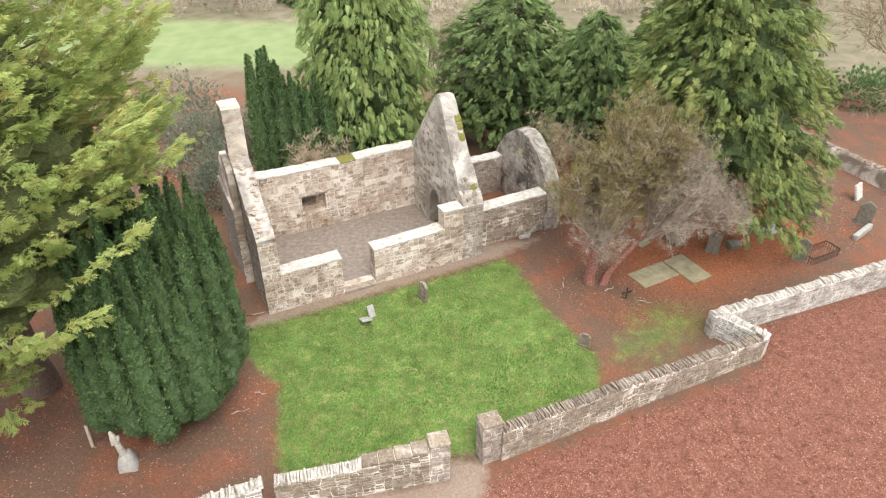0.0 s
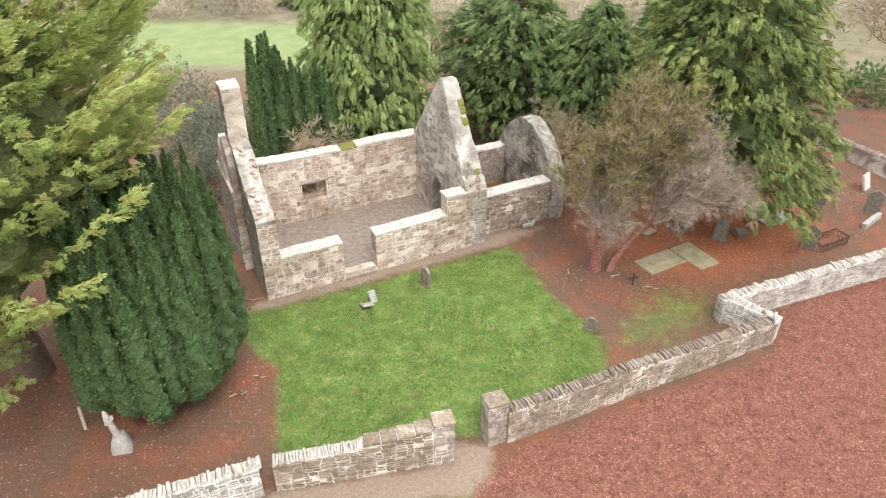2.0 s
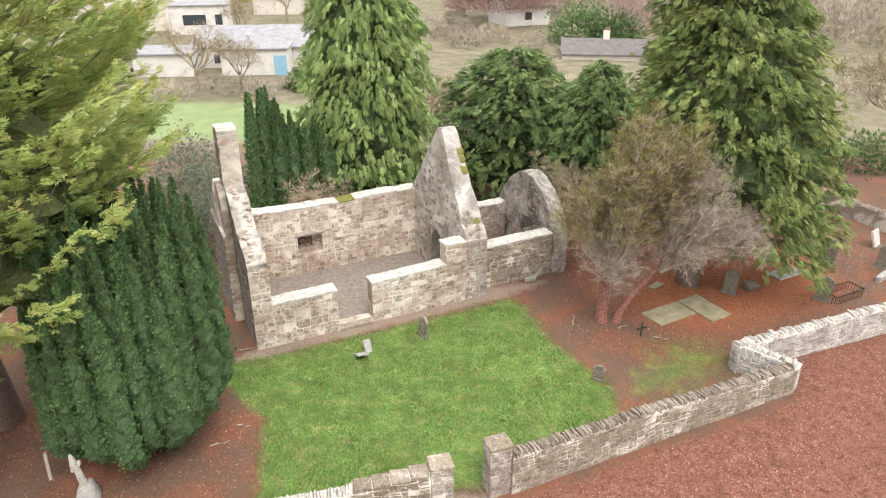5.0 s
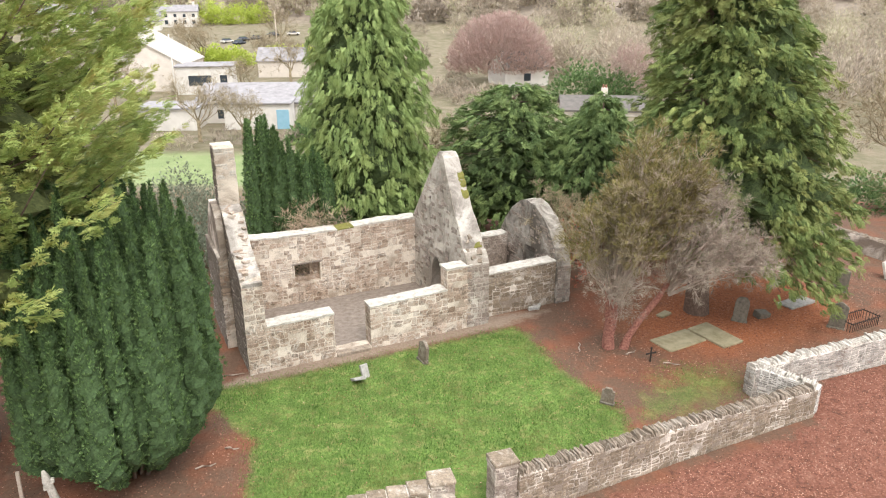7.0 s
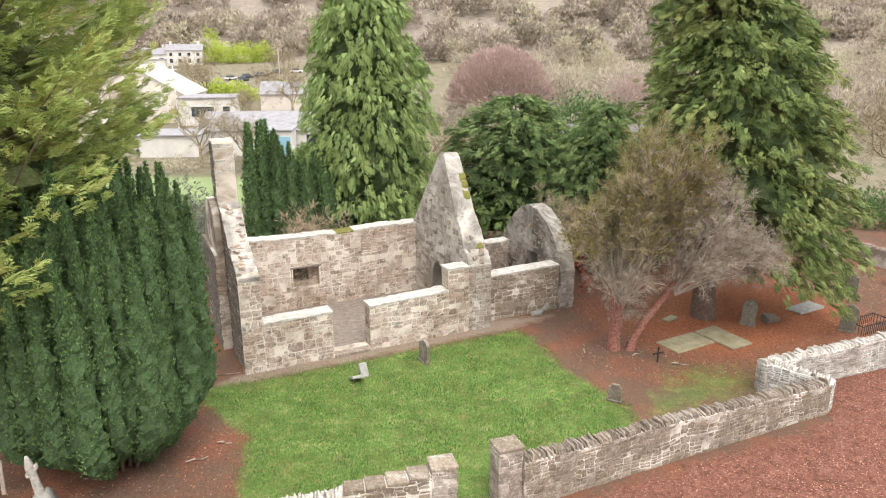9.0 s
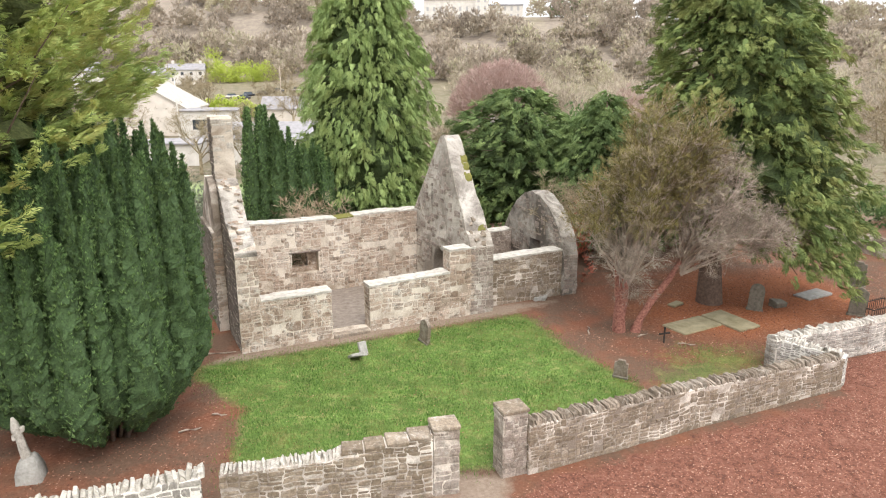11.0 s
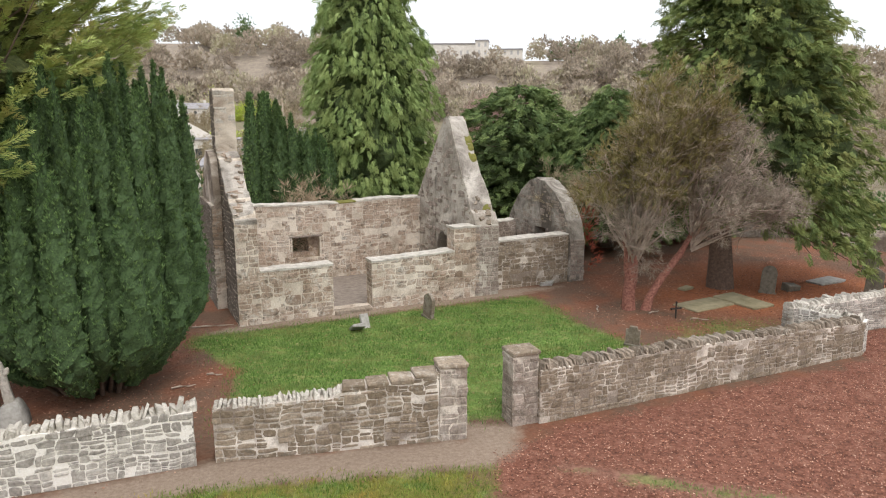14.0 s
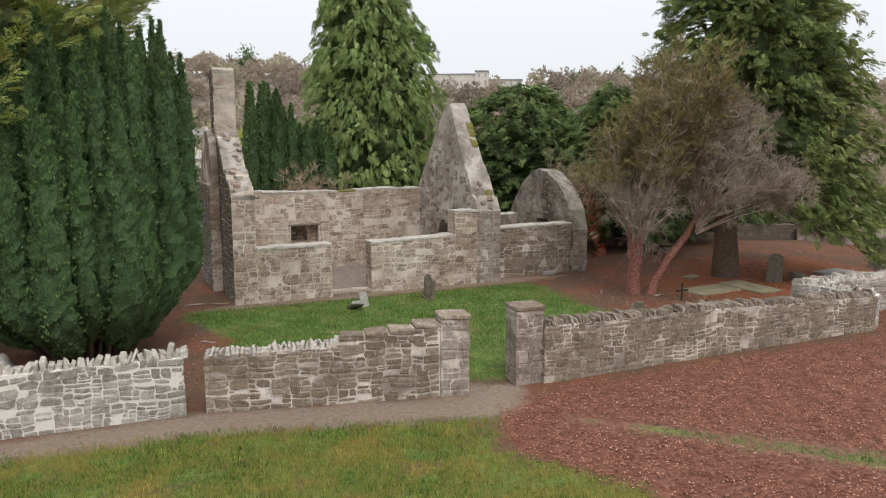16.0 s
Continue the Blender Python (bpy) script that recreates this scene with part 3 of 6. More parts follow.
def scatter(name, poly, count, seed, size, mat, label, flat, reach=None, keep=lambda x, y: np.full(x.shape, True), edge=0.18):
    """Blades or leaves strewn over a zone of the ground, as one mesh."""
    r = np.random.default_rng(seed)
    p = np.array(poly)
    lo, hi = p.min(0), p.max(0)
    if reach:
        lo, hi = np.maximum(lo, reach[0]), np.minimum(hi, reach[1])
    c = r.uniform(lo, hi, (count * 3, 2))
    d = inside(poly, c[:, 0], c[:, 1]) + r.normal(0, edge, len(c))
    c = c[(d > 0.05) & keep(c[:, 0], c[:, 1])][:count]
    n = len(c)
    ang, s = r.uniform(0, 2 * np.pi, n), r.uniform(*size, n)
    ca, sa = np.cos(ang), np.sin(ang)
    z = land(c[:, 0], c[:, 1])
    if flat:
        base = np.array([(-0.5, 0, 0.3), (0, -0.3, 0.05), (0.5, 0, 0.35), (0, 0.3, 0.0)])
        v = np.repeat(base[None], n, 0) * s[:, None, None]
        v[:, :, 2] *= r.uniform(0.2, 1.4, (n, 1))
        x = v[:, :, 0] * ca[:, None] - v[:, :, 1] * sa[:, None] + c[:, None, 0]
        y = v[:, :, 0] * sa[:, None] + v[:, :, 1] * ca[:, None] + c[:, None, 1]
        verts = np.stack([x, y, v[:, :, 2] + z[:, None] + 0.012], 2).reshape(-1, 3)
        faces = np.arange(4 * n).reshape(n, 4)
    else:
        w = s * 0.14
        lean = r.normal(0, 0.45, (n, 2)) * s[:, None]
        a = np.stack([c[:, 0] - ca * w, c[:, 1] - sa * w, z - 0.03], 1)
        b = np.stack([c[:, 0] + ca * w, c[:, 1] + sa * w, z - 0.03], 1)
        t = np.stack([c[:, 0] + lean[:, 0], c[:, 1] + lean[:, 1], z + s], 1)
        verts, faces = np.stack([a, b, t], 1).reshape(-1, 3), np.arange(3 * n).reshape(n, 3)
    return tagged(new(name, mesh_np(name, verts, faces, mat)), label, name.replace("_", " "), kind="stuff")


scatter("fallen_leaves", LAWN, 1500, 6, (0.03, 0.07), L_LEAF, "scattered brown leaves fallen on the lawn", True)
scatter("needle_litter", [(-20, 11.5), (-12, 13.2), (-6.2, 15.6), (-6.6, 18.5), (-7.2, 21), (-9.6, 23.4), (-10.5, 27), (-18, 27)], 9000, 11, (0.03, 0.09), L_LEAF, "brown needles and leaves strewn round the yew", True, edge=0.5)
scatter("needle_litter", [(5.2, 27), (8, 24.3), (13.5, 26), (22, 31), (27, 36), (20, 42), (10, 38), (6, 33)], 16000, 12, (0.03, 0.09), L_LEAF, "red-brown needles strewn under the cedar", True, edge=0.5)
scatter("grass", LAWN, 80000, 1, (0.03, 0.085), L_GRASS, "short green lawn grass in front of the ruin", False, edge=0.32)
scatter("grass_patch", LAWN_RIGHT, 2600, 8, (0.03, 0.07), L_GRASS, "sparse thin grass on bare brown soil", False, edge=0.5)
scatter("verge_grass", VERGE, 50000, 2, (0.03, 0.1), L_VERGE, "rough olive and green verge grass outside the wall", False, ((-14, 8.5), (6, 16)))
scatter("leaf_litter", LITTER, 85000, 3, (0.028, 0.075), L_LEAF, "reddish brown fallen leaves covering the ground", True, ((0, 9), (26, 30)), lambda x, y: inside(STREAK, x, y) < -0.12)

# ---- the ruined church ----
TURNED = 25.7
church = thing("ruined_church", pose(-8.265, 25.73, 0, 0, 0, TURNED), "roofless ruined medieval church of grey-brown rubble stone", "church")
T = 0.72


def capping(parent, x0, x1, y0, y1, high, thick=0.05, over=0.03, moss=()):
    """The pale mortar capping of a wall's top, in uneven lengths."""
    x = x0
    while x < x1 - 0.05:
        e = min(x1, x + random.uniform(0.7, 1.3))
        bm = bmesh.new()
        prism(bm, steps(x, e, 0.22), lambda s: high(s) - 0.03, lambda s: high(s) + thick + 0.045 * noise.noise((s * 2.1, y0, 1.7)) + 0.02 * noise.noise((s * 7.0, y0, 1.7)), y0 - over, y1 + over, 0.02)
        part("capping", bm, M_MOSS if any(a < (x + e) / 2 < b for a, b in moss) else M_CAP, parent)
        x = e


def wall_core(name, pieces, mat, parent, label=""):
    bm = bmesh.new()
    for xs, low, high, y0, y1 in pieces:
        prism(bm, xs, low, high, y0, y1, 0.025)
    bmesh.ops.recalc_face_normals(bm, faces=bm.faces)
    return part(name, bm, mat, parent, label)


flat0 = lambda x: -0.25
rng = random.Random(11)

# front wall, with its doorway
front_top = line((0.85, 2.07), (3.77, 2.08), (3.78, 0.1), (5.44, 0.1), (5.45, 2.03), (9.25, 2.14), (9.26, 3.18), (10.48, 3.18))
front = wall_core("front_wall", [
    (steps(0.85, 3.77, 0.3), flat0, lambda x: 2.04, 0, T),
    (steps(3.77, 5.45, 0.3), flat0, lambda x: 0.1, 0, T),
    (steps(5.45, 9.26, 0.3), flat0, line((5.45, 2.0), (9.26, 2.12)), 0, T),
    (steps(9.26, 10.5, 0.3), flat0, lambda x: 3.15, 0, T)], M_MORTAR, church, "low front wall with a doorway gap")
spots = []
for x0, x1 in ((0.85, 3.77), (3.77, 5.45), (5.45, 9.26), (9.26, 10.5)):
    for x, z, w, h in courses(rng, x0, x1, -0.05, lambda s: float(np.interp(s, [x0, x1], [front_top(x0 + 0.02), front_top(x1 - 0.02)])), (0.15, 0.38), (0.24, 0.75), (), 0.2):
        spots.append(place_of(FRONT, 0.0, x, z, w, h, 0.025, 0.018, rng))
for at, side, high in ((3.77, END, 2.0), (5.45, START, 2.0), (9.26, START, 3.1)):
    for y, z, w, h in courses(rng, 0.02, T - 0.02, 2.1 if high > 3 else 0.1, lambda s: high, (0.16, 0.3), (0.25, 0.5)):
        spots.append(place_of(side, at, y, z, w, h, 0.025, 0.018, rng))
rng.shuffle(spots)
lay(front, M_STONE, spots, 300)
for a, b, h in ((0.9, 3.8, line((0, 2.06))), (5.42, 9.26, line((5.45, 2.02), (9.26, 2.14))), (9.2, 10.55, line((0, 3.16)))):
    capping(front, a, b, 0, T, h)
bm = bmesh.new()
box(bm, 3.8, 5.42, -0.12, 0.3, -0.1, 0.13, 0.03, 0.02)
part("door_sill", bm, M_COPE, front, "worn pale stone door sill")


def gable(name, at, thick, outline, holes, core_mat, shapes, faces, label, limit=0, seed=1, taper=0.0, bare=0.2):
    """A cross wall between at and at + thick along the church. outline: (y, top)."""
    r = random.Random(seed)
    high = line(*outline)
    y0, y1 = outline[0][0], outline[-1][0]
    pieces, cuts = [], sorted({y0, y1, *[h[0] for h in holes], *[h[1] for h in holes]})
    for a, b in zip(cuts, cuts[1:]):
        hole = [h for h in holes if h[0] <= a and h[1] >= b]
        xs = steps(a, b, 0.2, [p[0] for p in outline])
        if hole:
            pieces.append((xs, flat0, lambda s, q=hole[0][2]: q, 0, thick))
            pieces.append((xs, lambda s, q=hole[0][3]: q, high, 0, thick))
        else:
            pieces.append((xs, flat0, high, 0, thick))
    bm = bmesh.new()
    for xs, low, top, a, b in pieces:
        prism(bm, xs, low, top, a, b, 0.03)
    bmesh.ops.recalc_face_normals(bm, faces=bm.faces)
    # prism runs along x: turn it to run along y
    for v in bm.verts:
        in_by = taper * max(0.0, v.co.z - 3) / 5
        v.co = Vector((at + (in_by if v.co.y < thick / 2 else thick - in_by), v.co.x, v.co.z))
    bmesh.ops.remove_doubles(bm, verts=bm.verts, dist=0.002)
    ob = part(name, bm, core_mat, church, label)
    out = []
    for side, where in faces:
        if side in (START, END):
            for y, z, w, h in courses(r, y0, y1, -0.05, high, (0.12, 0.3), (0.22, 0.65), holes, bare):
                out.append(place_of(side, where + (taper * max(0.0, z - 3) / 5) * (1 if side == START else -1), y, z, w, h, 0.025, 0.018, r))
        else:
            top = high(where + (0.02 if side == FRONT else -0.02))
            for x, z, w, h in courses(r, at, at + thick, -0.05, lambda s: top, (0.15, 0.3), (0.25, 0.5)):
                out.append(place_of(side, where, x, z, w, h, 0.025, 0.018, r))
    lay(ob, shapes, out, limit)
    return ob, high


# west gable with its bellcote and a broad buttress on its outer face
W_OUT = [(0, 4.05), (0.25, 4.4), (0.9, 4.62), (1.05, 4.85), (1.6, 5.0), (2.2, 5.55), (2.8, 6.2), (3.5, 6.45), (3.54, 8.95), (3.7, 9.08), (4.5, 9.05), (4.55, 6.6), (5.6, 5.6), (6.9, 4.0)]
west, west_top = gable("west_gable", 0, 0.85, W_OUT, [], M_MORTAR, M_STONE, ((FRONT, 0),), "tall west gable with a ragged top and a bellcote", 0, 3)
spots = [place_of(FRONT, 3.54, x, z, w, h, 0.025, 0.018, rng) for x, z, w, h in courses(rng, 0, 0.85, 6.5, lambda s: 9.0, (0.15, 0.35), (0.25, 0.6))]
lay(west, M_COPE_PALE, spots, 0, "bellcote_stone")
# Outer west face: darker stones than the front, with shade in their colour.
spots = [place_of(START, 0, y, z, w, h, 0.03, 0.01, rng) for y, z, w, h in courses(rng, 0.02, 6.88, -0.05, west_top, (0.14, 0.34), (0.2, 0.6), (), 0.0)]
lay(west, M_STONE_SHADED, spots, 0, "outer_stone")
y = 0.0
while y < 3.45:
    e = min(3.5, y + rng.uniform(0.6, 1.0))
    bm = bmesh.new()
    prism(bm, steps(y, e, 0.1), lambda s: west_top(s) - 0.12, lambda s: west_top(s) + 0.07 + 0.14 * noise.noise((s * 2.6, 2, 4)) + 0.09 * noise.noise((s * 7, 2, 4)), 0, 1, 0.03)
    for v in bm.verts:
        v.co = Vector((0.01 + v.co.y * 0.83 + rng.uniform(-0.03, 0.03), v.co.x, v.co.z))
    bmesh.ops.recalc_face_normals(bm, faces=bm.faces)
    part("capping", bm, M_SLOPE, west)
    y = e
spots = [pose(rng.uniform(0.12, 0.72), y, west_top(y) + 0.04, rng.uniform(-12, 12), rng.uniform(-12, 12), rng.uniform(0, 360)) for y in [0.15 + 0.2 * i for i in range(17)]]
heap(west, M_STONE, [(m, rng.uniform(0.2, 0.42), rng.uniform(0.09, 0.15), rng.uniform(0.18, 0.34)) for m in spots], "loose_stone")
bm = bmesh.new()
prism(bm, steps(2.85, 6.5, 0.35), flat0, lambda s: 4.35, -0.42, 0.02, 0.03)
prism(bm, steps(2.85, 6.5, 0.35), lambda s: 4.3, line((2.85, 5.0), (3.3, 6.3), (4.6, 6.6), (5.5, 5.7), (6.5, 4.5)), -0.3, 0.02, 0.03)
for v in bm.verts:
    v.co = Vector((v.co.y, v.co.x, v.co.z))
bmesh.ops.recalc_face_normals(bm, faces=bm.faces)
buttress = part("buttress", bm, M_MORTAR_GREY, church, "broad stone buttress against the west gable")
# The buttress's west side takes the stone with painted shade, its front doesn't.
spots = [place_of(START, -0.42, y, z, w, h, 0.025, 0.018, rng) for y, z, w, h in courses(rng, 2.85, 6.5, -0.05, lambda s: 4.3, (0.12, 0.3), (0.22, 0.65), (), 0.0)]
lay(buttress, M_STONE_SHADED, spots, 0)
spots = [place_of(FRONT, 2.85, x, z, w, h, 0.025, 0.015, rng) for x, z, w, h in courses(rng, -0.42, 0.02, 0.6, lambda s: 4.3, (0.12, 0.26), (0.2, 0.42))]
lay(buttress, M_STONE, spots, 0, "quoin")

# east gable with its low arch
E_OUT = [(0, 3.15), (0.3, 3.7), (0.55, 3.78), (0.9, 4.5), (1.2, 4.9), (1.5, 5.2), (2.0, 6.05), (2.5, 6.85), (2.95, 7.65), (3.2, 7.86), (3.6, 7.8), (4.0, 7.3), (5.2, 5.6), (6.4, 3.95), (6.9, 3.5)]
ARCH = [(2.7, 2.95, -0.3, 1.95), (2.95, 3.2, -0.3, 2.3), (3.2, 3.65, -0.3, 2.42), (3.65, 3.9, -0.3, 2.25), (3.9, 4.1, -0.3, 1.9), (5.3, 5.55, -0.3, 0.45), (4.32, 4.42, 4.3, 5.0), (4.42, 4.5, 4.55, 5.1)]
east, east_top = gable("east_gable", 10.3, 1.18, E_OUT, ARCH, M_PLASTER, M_STONE_DARK, ((START, 10.3), (FRONT, 0)), "pointed east gable with a low arch, mossy sloping top", 0, 4, 0.2, 0.72)
y = 0.55
while y < 3.55:
    e = y + rng.uniform(0.6, 1.1)
    bm = bmesh.new()
    prism(bm, steps(y, e, 0.12), lambda s: east_top(s) - 0.06, lambda s: east_top(s) + 0.04 + 0.05 * noise.noise((s * 3, 1, 4)), 0, 1, 0.02)
    for v in bm.verts:
        a = 0.22 * max(0.0, v.co.z - 3) / 5
        v.co = Vector((10.3 + a + 0.02 + v.co.y * (1.12 - 2 * a) + rng.uniform(-0.03, 0.03), v.co.x, v.co.z))
    bmesh.ops.recalc_face_normals(bm, faces=bm.faces)
    part("capping", bm, M_SLOPE, east)
    y = e
spots = [pose(10.9 + rng.uniform(-0.4, 0.4), y, east_top(y), 50, 0, rng.uniform(-30, 30)) for y in [0.08 + 0.09 * i for i in range(9)]]
heap(east, M_COPE, [(m, rng.uniform(0.14, 0.3), rng.uniform(0.08, 0.14), rng.uniform(0.14, 0.3)) for m in spots], "loose_stone")
for y, mat in ((0.62, M_MOSS), (2.0, M_MOSS), (2.3, M_MOSS), (2.5, M_MOSS)):
    bm = bmesh.new()
    bmesh.ops.create_icosphere(bm, subdivisions=2, radius=0.2)
    for v in bm.verts:
        v.co = Vector((11.15 + v.co.x * 1.2, y + v.co.y, east_top(y) - 0.02 + v.co.z * 0.45 + v.co.y * 1.5)) + noise.noise_vector(v.co * 5) * 0.08
    part("moss_cushion", bm, mat, east, "olive moss cushion")

# back wall with its small window
WIN = [(3.63, 4.97, 1.1, 2.15)]
back_top = line((0.85, 3.85), (3, 3.72), (6, 3.7), (8.5, 3.8), (10.48, 3.75))
back = wall_core("back_wall", [
    (steps(0.85, 3.63, 0.3), flat0, back_top, 6.2, 6.95), (steps(4.97, 10.48, 0.3), flat0, back_top, 6.2, 6.95),
    (steps(3.63, 4.97, 0.3), flat0, lambda x: 1.1, 6.2, 6.95), (steps(3.63, 4.97, 0.3), lambda x: 2.15, back_top, 6.2, 6.95)], M_MORTAR, church, "inner back wall with a small square window")
spots = [place_of(FRONT, 6.2, x, z, w, h, 0.025, 0.018, rng) for x, z, w, h in courses(rng, 0.9, 10.45, -0.05, back_top, (0.15, 0.38), (0.24, 0.75), WIN, 0.16)]
lay(back, M_STONE, spots, 0)
capping(back, 0.85, 10.48, 6.2, 6.95, back_top, 0.05, 0.03, ((5.5, 6.6), (8.8, 9.3)))
bm = bmesh.new()
prism(bm, [4.5, 4.97], lambda x: 1.1, lambda x: 2.15, 6.55, 6.95)
prism(bm, [3.63, 4.97], lambda x: 1.1, lambda x: 1.35, 6.5, 6.94)
part("window_block", bm, M_STONE, back, "splayed stone window reveal")
bm = bmesh.new()
box(bm, 3.5, 5.1, 6.17, 6.9, 2.12, 2.24, 0.02, 0.01)
part("window_lintel", bm, M_STONE_DARK, back, "rough stone lintel")

# chancel beyond the east gable
ch_top = line((11.4, 2.25), (15.8, 2.3))
chancel_front = wall_core("chancel_front_wall", [(steps(11.4, 15.9, 0.3), flat0, ch_top, 0.6, 1.35)], M_MORTAR_GREY, church, "low chancel side wall of dark rubble")
spots = [place_of(FRONT, 0.6, x, z, w, h, 0.025, 0.018, rng) for x, z, w, h in courses(rng, 11.45, 15.9, -0.05, ch_top, (0.16, 0.34), (0.28, 0.65), (), 0.15)]
lay(chancel_front, M_FIELD, spots, 0)
capping(chancel_front, 11.4, 15.7, 0.6, 1.35, ch_top)
chancel_back = wall_core("chancel_back_wall", [(steps(11.4, 15.9, 0.3), flat0, ch_top, 5.45, 6.1)], M_MORTAR_GREY, church, "low far chancel wall")
spots = [place_of(FRONT, 5.45, x, z, w, h, 0.025, 0.018, rng) for x, z, w, h in courses(rng, 11.45, 15.9, 0, ch_top, (0.13, 0.26), (0.2, 0.5))]
lay(chancel_back, M_STONE_DARK, spots, 0)
capping(chancel_back, 11.4, 15.7, 5.45, 6.1, ch_top)
C_OUT = [(0.45, 2.0), (0.75, 2.9), (1.3, 3.7), (2.0, 4.25), (2.8, 4.65), (3.5, 4.78), (4.2, 4.6), (5.0, 4.0), (5.7, 3.2), (6.2, 2.4)]
chancel_gable, _ = gable("chancel_gable", 15.7, 0.85, C_OUT, [(2.6, 3.6, 1.4, 2.3)], M_PLASTER_DARK, M_STONE_DARK, ((START, 15.7), (FRONT, 0.45)), "rounded chancel gable stump, dark and weathered", 0, 7, 0.0, 0.6)
bm = bmesh.new()
box(bm, 0.8, 10.5, 0.7, 6.25, -0.3, 0.02)
floor = part("earth_floor", bm, M_FLOOR, church, "bare brown gravel floor")

# ---- churchyard walls ----
def yard_wall(name, a, b, thick, high, core_mat, shapes, label, limit, cope=None, seed=1, copes=None, course=(0.07, 0.19), length=(0.2, 0.55), blocks=None):
    """A rubble wall from a to b (its outer face), thick to its left, with upright coping stones."""
    r = random.Random(seed)
    v = Vector((b[0] - a[0], b[1] - a[1]))
    n = v.length
    ob = thing(name, pose(a[0], a[1], 0, 0, 0, math.degrees(math.atan2(v.y, v.x))), label, "stone wall", "churchyard walls")
    bm = bmesh.new()
    prism(bm, steps(0, n, 0.35), flat0, lambda s: high(s) - 0.02, 0, thick, 0.03)
    bmesh.ops.recalc_face_normals(bm, faces=bm.faces)
    core = part("core", bm, core_mat, ob)
    out = [place_of(FRONT, 0, x, z, w, h, 0.03, 0.018, r) for x, z, w, h in courses(r, 0, n, -0.05, high, course, length)]
    for side, at in ((START, 0), (END, n)):
        out += [place_of(side, at, y, z, w, h, 0.025, 0.018, r) for y, z, w, h in courses(r, 0, thick, -0.05, lambda s: high(at), (0.12, 0.25), (0.2, 0.5))]
    r.shuffle(out)
    lay(core, shapes, out, limit)
    if cope:
        x = cope[0]
        places = []
        while x < cope[1]:
            w = r.uniform(*(cope[3] if len(cope) > 3 else (0.045, 0.1)))
            h = r.choice((0.8, 1, 1, 1.2)) * r.uniform(*cope[2])
            places.append(pose(x + w / 2, thick / 2 + r.uniform(-0.03, 0.03), high(x) + h / 2 - 0.05, r.uniform(-7, 7), r.gauss(3, 11), r.uniform(-10, 10)) @ Matrix.Diagonal((w * 1.05, thick * r.uniform(0.85, 1.08), h, 1)))
            x += w + r.uniform(0.0, 0.03)
        for m in places:
            stone = new("coping_stone", r.choice(copes or COPES))
            stone.parent = ob
            stone.matrix_basis = m
    if blocks:
        x = blocks[0]
        while x < blocks[1] - 0.1:
            w = min(r.uniform(0.35, 0.9), blocks[1] - x)
            bm = bmesh.new()
            z = high(x + w / 2)
            box(bm, x + 0.01, x + w - 0.01, -0.03, thick + 0.03, z - 0.08, z + r.uniform(0.03, 0.07), 0.025, 0.03, r)
            part("top_block", bm, M_FIELD, ob)
            x += w
    return ob


def cope_shapes(mat, count, seed):
    """Thin rough slabs on edge, one unit each way."""
    r = random.Random(seed)
    made = []
    for _ in range(count):
        bm = bmesh.new()
        box(bm, -0.5, 0.5, -0.5, 0.5, -0.5, 0.5, 0.0, 0.09, r)
        for v in bm.verts:
            if v.co.z > 0:
                v.co.y *= r.uniform(0.5, 0.95)
                v.co.x *= r.uniform(0.55, 1.0)
                v.co.z += r.uniform(-0.25, 0.12)
        bmesh.ops.bevel(bm, geom=list(bm.edges), offset=0.07, segments=1, affect="EDGES")
        made.append(mesh_of("coping_stone", bm, mat))
    return made


COPES = cope_shapes(M_COPE, 16, 3)
PALE_COPES = cope_shapes(M_COPE_PALE, 16, 4)
yard_wall("left_yard_wall", (-17.5, 10.5), (-6.2, 14.92), 0.5, line((0, 1.25), (12, 1.37)), M_MORTAR_WHITE, M_WHITE, "whitewashed rubble churchyard wall with upright coping stones", 300, (0, 12.1, (0.13, 0.24), (0.07, 0.2)), 21, PALE_COPES, (0.08, 0.24), (0.16, 0.5))
yard_wall("middle_yard_wall", (-5.78, 15.08), (-0.45, 16.2), 0.5, line((0, 1.33), (3.0, 1.4), (3.05, 1.58), (4.2, 1.64), (5.5, 1.84)), M_MORTAR_MIX, M_FIELD, "patched rubble churchyard wall beside the gateway", 300, (0, 3.0, (0.1, 0.18), (0.05, 0.13)), 22, PALE_COPES, (0.08, 0.28), (0.22, 0.65), (3.05, 5.42))
yard_wall("right_yard_wall", (2.22, 17.2), (13.97, 22.65), 0.5, line((0, 1.5), (6, 1.38), (12.9, 1.14)), M_MORTAR_GREY, M_FIELD, "long grey rubble churchyard wall with upright coping stones", 300, (0, 12.8, (0.14, 0.22)), 23, None, (0.1, 0.27), (0.2, 0.55))
yard_wall("jog_wall", (12.2, 24.25), (14.02, 22.7), 0.5, line((0, 1.28), (2.4, 1.14)), M_MORTAR_WHITE, M_WHITE, "short pale return of the churchyard wall", 200, (0, 2.3, (0.1, 0.2)), 24, PALE_COPES)
yard_wall("far_yard_wall", (12.2, 24.0), (27, 29.7), 0.5, line((0, 1.25), (16, 1.4)), M_MORTAR_MIX, M_WHITE, "pale rubble churchyard wall beyond the corner", 300, (0, 15.8, (0.13, 0.22), (0.06, 0.16)), 25, PALE_COPES)


